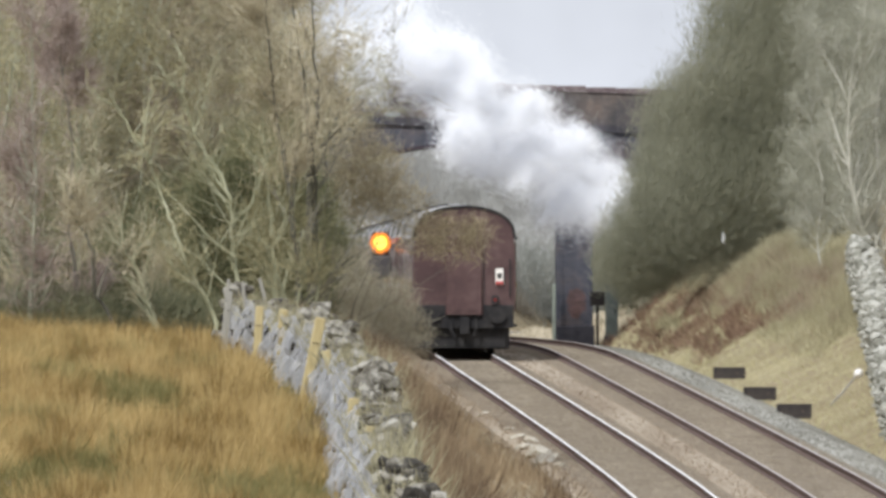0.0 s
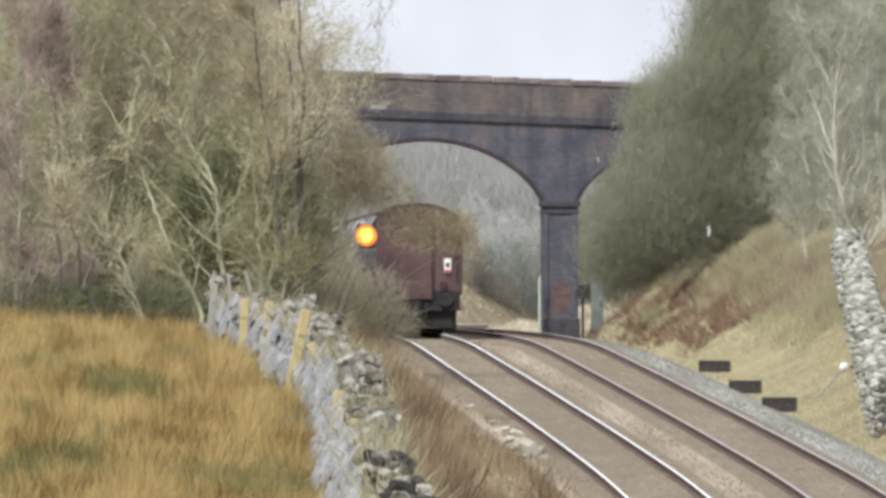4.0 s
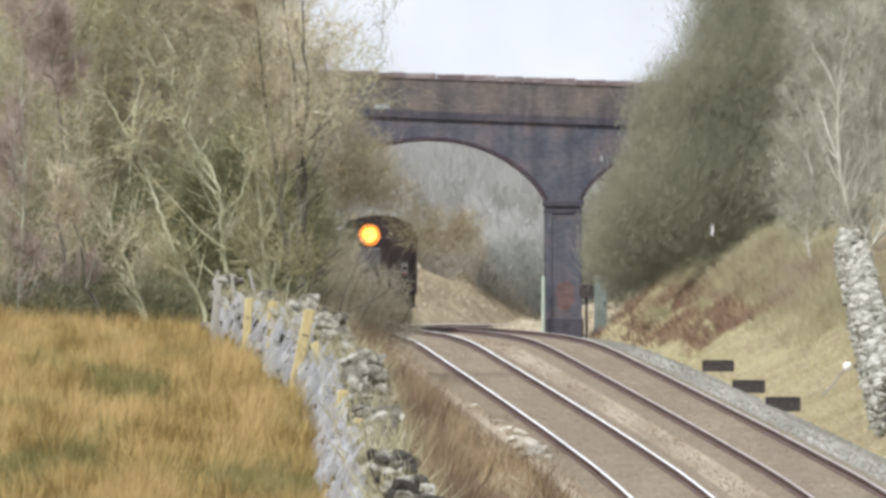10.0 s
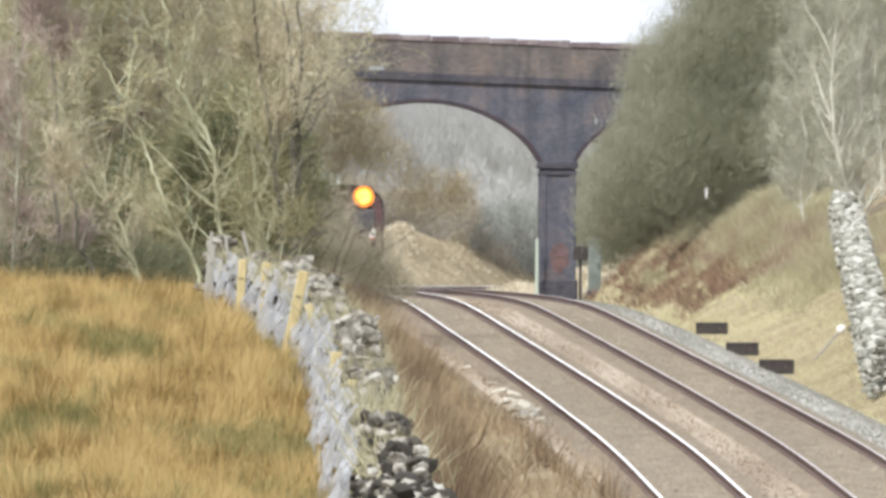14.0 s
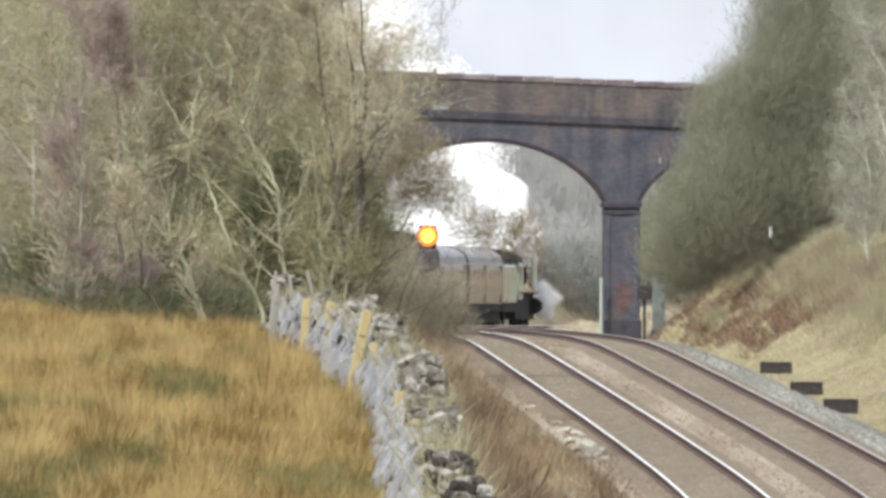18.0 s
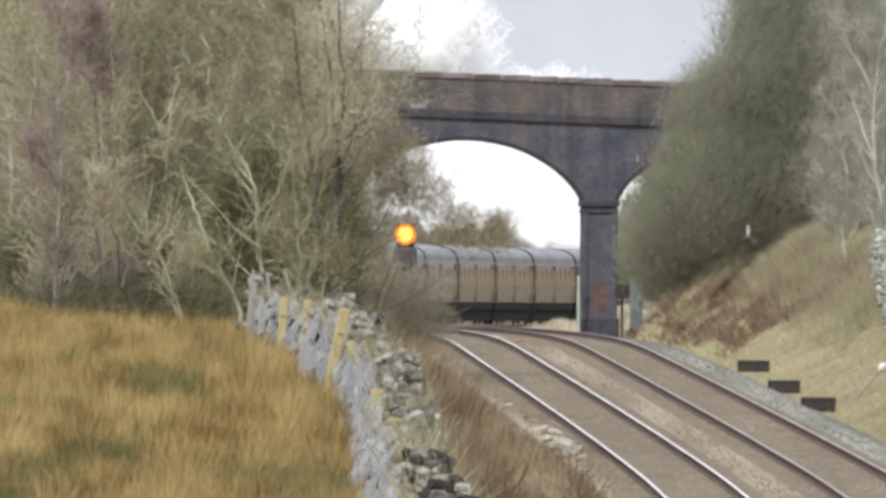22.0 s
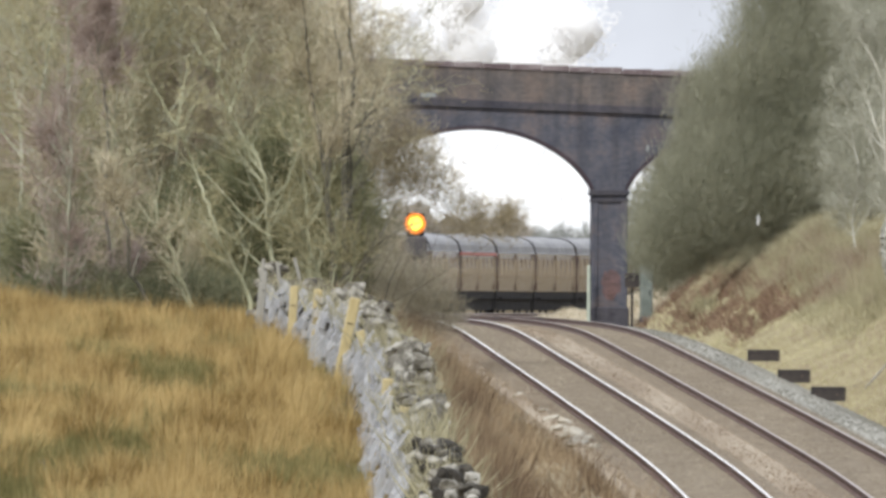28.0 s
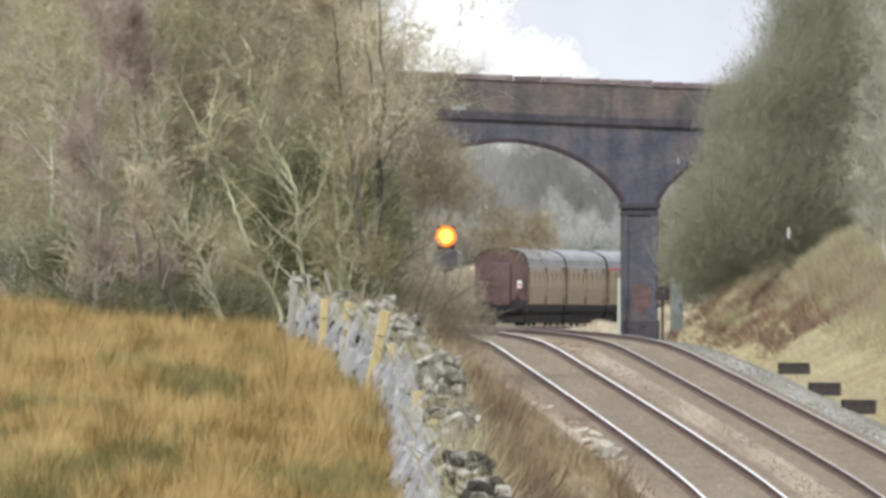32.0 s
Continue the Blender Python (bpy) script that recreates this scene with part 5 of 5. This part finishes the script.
    u = 9.6 + 2.6 * rng.random(n) - np.interp(y, [640, 700, 800], [0, .4, 1.4])
    blend = np.array([noise.noise(Vector((a * .8, b * .06, 31))) + .5 * noise.noise(Vector((a * 2.2, b * .2, 2))) for a, b in zip(u, y)])
    for name, mat, pick, label in (("ridge_brush", "dead_stem", blend > .12, "tall dead stems along the top of the cutting"), ("ridge_grass", "brush", blend < .02, "dull olive grass along the top of the cutting")):
        k = int(pick.sum())
        blades(name, mat, (line_x(y) + u)[pick], y[pick], rng.uniform(.2, .75, k) * np.interp(u[pick], [8, 9.5, 12], [.5, 1, 1.3]), rng.uniform(.008, .02, k), .5, label)
    n = 42000
    y = rng.uniform(685, 845, n)
    u = 7.0 + 3.9 * rng.random(n) ** .8
    ok = np.array([.7 * noise.noise(Vector((a * 1.5, b * .03, 0))) + .6 * noise.noise(Vector((a * 3.6, b * .07, 4))) for a, b in zip(u, y)]) + rng.normal(size=n) * .2 > .26 - (u - 7) * .09 - .12 * (y > 740)
    m = 26000
    ub, yb = 8.2 + 3.0 * rng.random(m), rng.uniform(690, 800, m)
    tongue = np.array([noise.noise(Vector((a * .55, b * .05, 21))) + .6 * noise.noise(Vector((a * 1.6, b * .16, 5))) for a, b in zip(ub, yb)]) > .12
    u, y, ok = np.concatenate([u, ub]), np.concatenate([y, yb]), np.concatenate([ok, tongue])
    blades("dead_bracken", "bracken", (line_x(y) + u)[ok], y[ok], rng.uniform(.15, .45, ok.sum()), rng.uniform(.025, .06, ok.sum()), 1.0, "red-brown dead bracken on the cutting side")
    n = 90000
    y = rng.uniform(858, 1430, n)
    u = np.where((rng.random(n) < .75) & (y < 1250), rng.uniform(6.6, 16, n), rng.uniform(-9, -3, n) - np.clip(y - 1200, 0, 230) * rng.random(n) * .06)
    blades("far_bank_grass", "tan_grass", line_x(y) + u, y, rng.uniform(.12, .35, n), rng.uniform(.035, .08, n), .9, "tan dry grass on the bank beyond the bridge")


make_grass()


# ---------------------------------------------------------------- dry stone walls, netting and posts
wall_x = spline([(190, -.0), (235, -.32), (270, -.6), (330, -1.03), (380, -1.75), (430, -3.05), (455, -3.95), (500, -5.6)])


PHI = (1 + 5 ** .5) / 2
BALL_V = [Vector(p).normalized() for p in ((-1, PHI, 0), (1, PHI, 0), (-1, -PHI, 0), (1, -PHI, 0), (0, -1, PHI), (0, 1, PHI), (0, -1, -PHI), (0, 1, -PHI), (PHI, 0, -1), (PHI, 0, 1), (-PHI, 0, -1), (-PHI, 0, 1))]
BALL_F = [(0, 11, 5), (0, 5, 1), (0, 1, 7), (0, 7, 10), (0, 10, 11), (1, 5, 9), (5, 11, 4), (11, 10, 2), (10, 7, 6), (7, 1, 8), (3, 9, 4), (3, 4, 2), (3, 2, 6), (3, 6, 8), (3, 8, 9), (4, 9, 5), (2, 4, 11), (6, 2, 10), (8, 6, 7), (9, 8, 1)]


def lump(rng, x, y, z, sx, sy, sz, geo):
    """A rough stone: a knocked-about ball pressed towards a block."""
    tilt = Euler((rng.uniform(-.4, .4), rng.uniform(-.5, .5), rng.uniform(0, 6.3))).to_matrix()
    vs = []
    for p in BALL_V:
        q = Vector([math.copysign(abs(c) ** .45, c) for c in p]) * rng.uniform(.4, .62)
        q = tilt @ Vector((q.x * sx, q.y * sy, q.z * sz))
        vs.append((x + q.x, y + q.y, z + q.z))
    geo.add(vs, BALL_F)


def make_walls():
    rng = random.Random(4)
    # field wall
    wall = empty("dry_stone_wall", label="tumbled grey dry stone wall beside the railway", category="wall")
    core, top = Geo(), []
    y = 200.0
    while y < 452:
        x, g = float(wall_x(y)), float(ground_z(float(wall_x(y)) - .6, y))
        size = float(np.interp(y, [220, 330], [.62, 1]))
        low = .12 * math.sin(y * .21) + .1 * math.sin(y * .083 + 1)
        for c in range(4):
            for s in (-1, 1):
                if rng.random() < .82:
                    lump(rng, x + s * (.22 - .03 * c) + rng.uniform(-.1, .1), y + rng.uniform(-.3, .3), g + .12 + c * .23 + rng.uniform(-.1, .1), rng.choice((.12, .18, .27, .36)) * size * rng.uniform(.8, 1.2), rng.uniform(.16, .3) * size, rng.uniform(.07, .19) * (.4 + .6 * size), core)
        if rng.random() < .8:
            top.append((x + rng.uniform(-.18, .18), y, g + .96 + low + rng.uniform(-.12, .1)))
        y += .52 * size
    # filling of the wall, the shade of the gaps put into its colour
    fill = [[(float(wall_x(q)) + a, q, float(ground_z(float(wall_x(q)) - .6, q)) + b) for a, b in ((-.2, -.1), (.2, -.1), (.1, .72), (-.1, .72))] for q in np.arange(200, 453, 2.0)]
    part("hearting", Geo().loft(fill), M["rubble"], wall, "rubble filling of the wall, darkened to stand for shaded gaps")
    tagged(part("wall_stones", core, M["wall_stone"], wall), kind="stuff")
    shapes = []
    for k in range(8):
        g = Geo()
        lump(rng, 0, 0, 0, rng.uniform(.16, .4), rng.uniform(.18, .3), rng.uniform(.06, .14), g)
        shapes.append(g.mesh("cope_stone", M["wall_stone"]))
    rest = Geo()
    for i, (x, y, z) in enumerate(top):
        if 262 < y < 412:
            s = part("cope_stone", shapes[i % 8], None, wall)
            s.matrix_basis = pose(x, y, z, rng.uniform(-25, 25), rng.uniform(-62, 62), rng.uniform(0, 360))
        else:
            k = float(np.interp(y, [220, 330], [.62, 1]))
            lump(rng, x, y, z, k * rng.uniform(.14, .3), k * rng.uniform(.2, .3), k * rng.uniform(.1, .22), rest)
    tagged(part("cope_stones", rest, M["wall_stone"], wall), kind="stuff")
    # wall on the far bank
    wall = empty("bank_wall", label="pale lichen-grey dry stone wall running down the bank", category="wall")
    core = Geo()
    y = 545.0
    while y < 684:
        f = (y - 560) / 140
        x = 10.15 + 1.45 * f
        g = float(ground_z(x, y))
        for c in range(9):
            for s in (-1, 1):
                if rng.random() < .85:
                    lump(rng, x + s * .2 + rng.uniform(-.14, .14), y + rng.uniform(-.3, .3), g + .06 + c * .125 + rng.uniform(-.07, .07), rng.choice((.09, .14, .22, .3)), rng.uniform(.12, .25), rng.uniform(.06, .14), core)
        y += .4
        lump(rng, x + rng.uniform(-.25, .25), y, g + 1.15 + rng.uniform(-.1, .1), rng.uniform(.15, .35), .3, .2, core)
    tagged(part("wall_stones", core, M["pale_stone"], wall), kind="stuff")
    # netting hung on the field side, in lengths between the posts
    for a, b in ((238, 262), (262, 288), (288, 312), (312, 340), (340, 368), (368, 398), (398, 422), (422, 441)):
        net = Geo()
        nu, nv = 40, 9
        vs, fs = [], []
        for i in range(nu + 1):
            yy = a + (b - a) * i / nu
            gx, gz = float(wall_x(yy)) - .55, float(ground_z(float(wall_x(yy)) - .6, yy))
            for j in range(nv + 1):
                h = .02 + (1.0 + .12 * math.sin(yy * .5)) * j / nv
                w = noise.noise(Vector((yy * .35, h * 3, 2.0))) * .16 + noise.noise(Vector((yy * 1.3, h * 7, 5.0))) * .06
                vs.append((gx - .12 * (1 - j / nv) ** 1.5 + .2 * j / nv + w, yy, gz + h))
        for i in range(nu):
            for j in range(nv):
                k = i * (nv + 1) + j
                if rng.random() > .15:
                    fs.append((k, k + 1, k + nv + 2, k + nv + 1))
        net.add(vs, fs)
        tagged(part("netting", net, M["net"]), "crumpled pale plastic netting hung against the wall", "netting", "netting on the wall")
    # posts
    for x, y, top, wide, lean, mat in ((-3.87, 430, 1.3, .09, 5, "post_grey"), (-3.2, 415, 1.03, .14, 3.4, "post"), (-2.75, 404, .98, .14, 4.6, "post"), (-2.15, 364, .88, .16, 11.5, "post"), (-1.3, 352, .46, .13, -20, "post"), (-1.17, 296, -.09, .13, 3, "post"), (-.94, 280, -.35, .11, 4.2, "post"),
                                      (-.62, 246, -.64, .1, 6, "post"), (-4.03, 440, 1.53, .06, 6, "post_grey"), (-3.41, 438, 1.48, .06, -7.3, "post_grey"), (-2.87, 437, 1.59, .06, -15, "post_grey")):
        g = float(ground_z(x, y))
        p = empty("fence_post", pose(x, y, g - .1, 0, lean, 0), "yellowish sawn timber fence post against the wall" if mat == "post" else "thin grey wooden stake by the wall", "post", "fence posts")
        h = top - g + .1
        part("shaft", Geo().box(-wide / 2, wide / 2, -wide / 2, wide / 2, 0, h, wide * .12), M[mat], p)
        part("staple", Geo().box(-wide * .3, wide * .3, -wide / 2 - .012, -wide / 2, h * .75, h * .75 + .012), M["under"], p)
    # pale ragged scraps among the branches
    for x, y, z, w, h in ((-2.25, 525, 3.1, .05, .3), (8.5, 760, 3.2, .07, .34)):
        sc = Geo()
        vs = [(w * ((i % 3) - 1) * (.6 + .4 * math.sin(i)), .06 * math.sin(i * 2.1), h * (i // 3 - 2) / 4 + .03 * math.cos(i * 1.7)) for i in range(15)]
        sc.add(vs, [(a + b, a + b + 1, a + b + 4, a + b + 3) for a in (0, 3, 6, 9) for b in (0, 1)])
        st = part("plastic_scrap", sc, M["scrap"])
        st.location = (x, y, z)
        tagged(st, "small pale ragged scrap among the branches", "litter", "scraps in the branches")
    # flat pale stones lying on the shoulder
    for y, u, w in ((500, -1.3, .3), (506, -1.45, .42), (511, -1.25, .3), (515, -1.4, .45), (520, -1.3, .38), (524, -1.5, .3), (529, -1.2, .34), (536, -1.35, .28), (545, -1.3, .24), (566, -1.4, .24)):
        g = Geo()
        lump(rng, 0, 0, 0, w * 1.3, w, w * .45, g)
        st = part("loose_stone", g, M["flint"])
        st.location = (float(line_x(y)) + u, y, float(line_z(y)) - .2 + w * .1)
        tagged(st, "flat pale stone lying on the ballast shoulder", "stone", "stones on the shoulder")


make_walls()


# ---------------------------------------------------------------- steam
SUNWARD = np.array([-.33, -.7, .62])


def ball(c, r, rng, shape=(1.15, 1, .9), rough=1.0):
    """A lumpy, uneven ball."""
    bm = bmesh.new()
    bmesh.ops.create_icosphere(bm, subdivisions=4, radius=1)
    off = Vector(rng.normal(size=3) * 9)
    vs = []
    for v in bm.verts:
        k = 1 + rough * (.38 * noise.noise(v.co * 1.3 + off) + .16 * noise.noise(v.co * 2.9 + off))
        k = np.array((k, 1 + (k - 1) * min(1, shape[1]), k))
        q = np.array(v.co)
        if shape[1] < .5:  # a flat drift thins out to its edge
            q[1] *= abs(q[1])
        vs.append(tuple(np.array(c) + q * np.array(shape) * k * r))
    fs = [tuple(v.index for v in f.verts) for f in bm.faces]
    bm.free()
    return vs, fs


def make_puff(seed, n, spread, size, mat, lumps, lump_size, radius, drawn=1.0, shape=(1.15, 1, .9), rough=1.0, skin="billow"):
    """Steam: rounded lumps with a fringe of small flecks that face the light."""
    rng = np.random.default_rng(seed)
    spread = np.array(spread)
    c = rng.normal(size=(9, 3)) * spread * .8
    c[0] = 0
    pick = rng.integers(0, len(c), n)
    d = unit(rng.normal(size=(n, 3)))
    r = radius * np.abs(rng.normal(size=n)) ** .7
    p = c[pick] + d * r[:, None]
    if lumps:
        shell = rng.random(n) < .8
        p[shell] = d[shell] * (lump_size * np.array(shape)) * rng.uniform(.95, 1.4, (shell.sum(), 1))
    # curls: the mist is pulled about by a swirling field
    p = p + .22 * radius * np.stack([np.sin(p[:, 2] * 4 + p[:, 1]), np.zeros(n), np.sin(p[:, 0] * 3.3 + 1)], 1)
    face = unit(SUNWARD + rng.normal(size=(n, 3)) * .15)
    way = unit(np.cross(face, rng.normal(size=(n, 3))))
    if drawn > 1:
        flow = np.stack([np.cos(p[:, 2] * 2.2 + .8), np.zeros(n), .9 + .6 * np.sin(p[:, 0] * 2.6)], 1)
        way = unit(np.cross(face, np.cross(unit(flow + rng.normal(size=(n, 3)) * .35), face)))
    side = np.cross(face, way) * (rng.uniform(size * .4, size * .8, n) / 2)[:, None]
    tip = p + way * (drawn * rng.uniform(size * .6, size * 1.4, n))[:, None]
    puff = new("steam_puff")
    tagged(puff, "drifting puff of white locomotive steam", "steam", "steam of the locomotive")
    mist = cloud("mist", M[mat], np.stack([p - side, p + side, tip], 1).reshape(-1, 3).tolist(), np.arange(3 * n).reshape(-1, 3).tolist(), puff)
    tagged(mist, kind="stuff")
    if lumps:
        g = Geo()
        for q in c[:lumps]:
            g.add(*ball(q, lump_size * rng.uniform(.7, 1.15), rng, shape, rough))
        part("billow", g, M[skin], puff, smooth=True)
    return puff


def copies(ob, k):
    return [ob if i == 0 else copy_thing(ob, Matrix()) for i in range(k)]


fringe = copies(make_puff(31, 1500, (1.15, 2.2, 1.0), .085, "steam", 0, .8, 1.05), 20)
body = copies(make_puff(32, 7000, (.7, 1.6, .6), .12, "steam", 1, 2.5, 1.3, rough=.7), 20) + copies(make_puff(36, 7000, (.8, 1.4, .6), .12, "steam", 1, 2.3, 1.3, rough=.7), 20)
low_body = copies(make_puff(37, 900, (.9, 1.4, .6), .05, "steam", 1, 4.2, 1.3, shape=(1.3, .1, 1.0), rough=.9, skin="steam_bank"), 14)
random.Random(2).shuffle(body)
plume = [body.pop() if k % 3 else fringe.pop() for k in range(60)]
lingering = copies(make_puff(33, 9000, (.7, 1.2, .5), .016, "old_steam", 0, .3, .62, 8), 20) + copies(make_puff(34, 9000, (.85, 1.0, .5), .016, "old_steam", 0, .3, .62, 8), 20)
cylinder_steam = make_puff(35, 14000, (.25, .7, .4), .06, "steam", 0, .5, .32)


# ---------------------------------------------------------------- what moves
def motions():
    times = [.5 * k for k in range(65)]
    for thing, back, base in train:
        walk(thing, [(t, on_line(tail_y(t) + back, base)) for t in times])
    head = LENGTH + 17
    rng = random.Random(12)
    # steam let out at the cylinders keeps pace with the locomotive's front
    walk(cylinder_steam, [(t, on_line(tail_y(t) + LENGTH + 19.3, 6) @ pose(1.6, 0, 1.2)) for t in times])
    # each puff rides with the chimney until it is let go, then rises and drifts away
    for k, puff in enumerate(plume):
        free = 14.2 + 7.3 * (k / len(plume)) ** .95
        rise = rng.uniform(7, 14) if k % 3 == 1 else rng.uniform(-.4, 5.2)
        drift, side = rng.uniform(-.1, .25), rng.uniform(-.5, .5)
        gone = 26.4 + 1.8 * k / len(plume) + (9 if k % 6 == 1 else .5 if k % 3 == 1 else 0)
        rows, at = [], None
        turn = rng.uniform(-22, 22)
        for t in times:
            if t <= free:
                y = tail_y(t) + head
                back = 8.5 * min(1, max(0, (free - t) / 1.2)) * (1 if k > 0 else min(1, max(0, (t - 2.6) / 1.4)))
                x, z = float(line_x(y)) + (-.9 + 1.6 * side if t > 4 else -.9) - back, float(line_z(y)) + 4.6 + side
                at = (x, y, z, t)
            else:
                q = t - at[3]
                x = at[0] - drift * q - 4.5 * max(0, t - gone) ** 1.5
                y, z = at[1] + (150 if k % 3 == 1 else max(45, 1341 - at[1])) * (1 - math.exp(-q / 2.0)), at[2] + rise * (1 - math.exp(-q / 2.0))
            rows.append((t, pose(x, y, z, 0, 0, turn)))
        walk(puff, rows)
    # the low bank of steam that stays over the line until the wind takes it
    for k, puff in enumerate(low_body):
        f = (k + .5) / len(low_body)
        free, gone = 16.6 + 4.6 * f, 29.0 - 1.3 * f + .3 * rng.random()
        x1, z1 = -8.5 + 15.0 * f, 5.7 + 2.9 * (((k * 7) % 5) / 4)
        turn, rows = rng.uniform(-2, 2), []
        for t in times:
            y = tail_y(min(t, free)) + head - 4
            x, z = float(line_x(y)) - 3.0 - 6.5 * min(1, max(0, (free - t) / 1.2)), float(line_z(y)) + 5.6
            if t > free:
                q = 1 - math.exp(-(t - free) / 1.3)
                x, z, y = x + (x1 - x) * q - 6.5 * max(0, t - gone) ** 1.5, z + (z1 - z) * q, y + (1331 + .4 * f + .36 * (z1 - 7) - y) * q
            rows.append((t, pose(x, y, z, -20, 0, turn)))
        walk(puff, rows)
    # steam left hanging before the bridge when the clip starts
    for k, puff in enumerate(lingering):
        f = (k + .5) / len(lingering)
        off = rng.uniform(-1.5, 1.5) * (1 - .45 * f)
        x0, z0 = -3.0 + 8.7 * f + .55 * off, 10.2 - 6.0 * f + .8 * off
        y0 = 838 + rng.uniform(-6, 6)
        rows = []
        wait = .9 * (((k * 5) % 9) / 9) ** 2
        for t in times:
            if f > .62:  # the tail end sinks past the pier and thins out behind the thicket
                s = min(max(t - wait, 0), 4)
                x, z = x0 + (.1 + 2.0 * (f - .62)) * min(t, 2.5) + 3.6 * s ** 1.3, z0 + (3.5 - z0) * min(1, t / 1.6)
            else:
                s = min(t, 6)
                x, z = x0 - (.3 * s + 4.0 * s ** 1.8) * (.45 + .3 * (off + 1.5)), z0 + .4 * min(s, 2)
            rows.append((t, pose(x, y0 + .3 * min(t, 6), z, 0, 0, (k * 7 % 5 - 2) * 9)))
        walk(puff, rows)


motions()
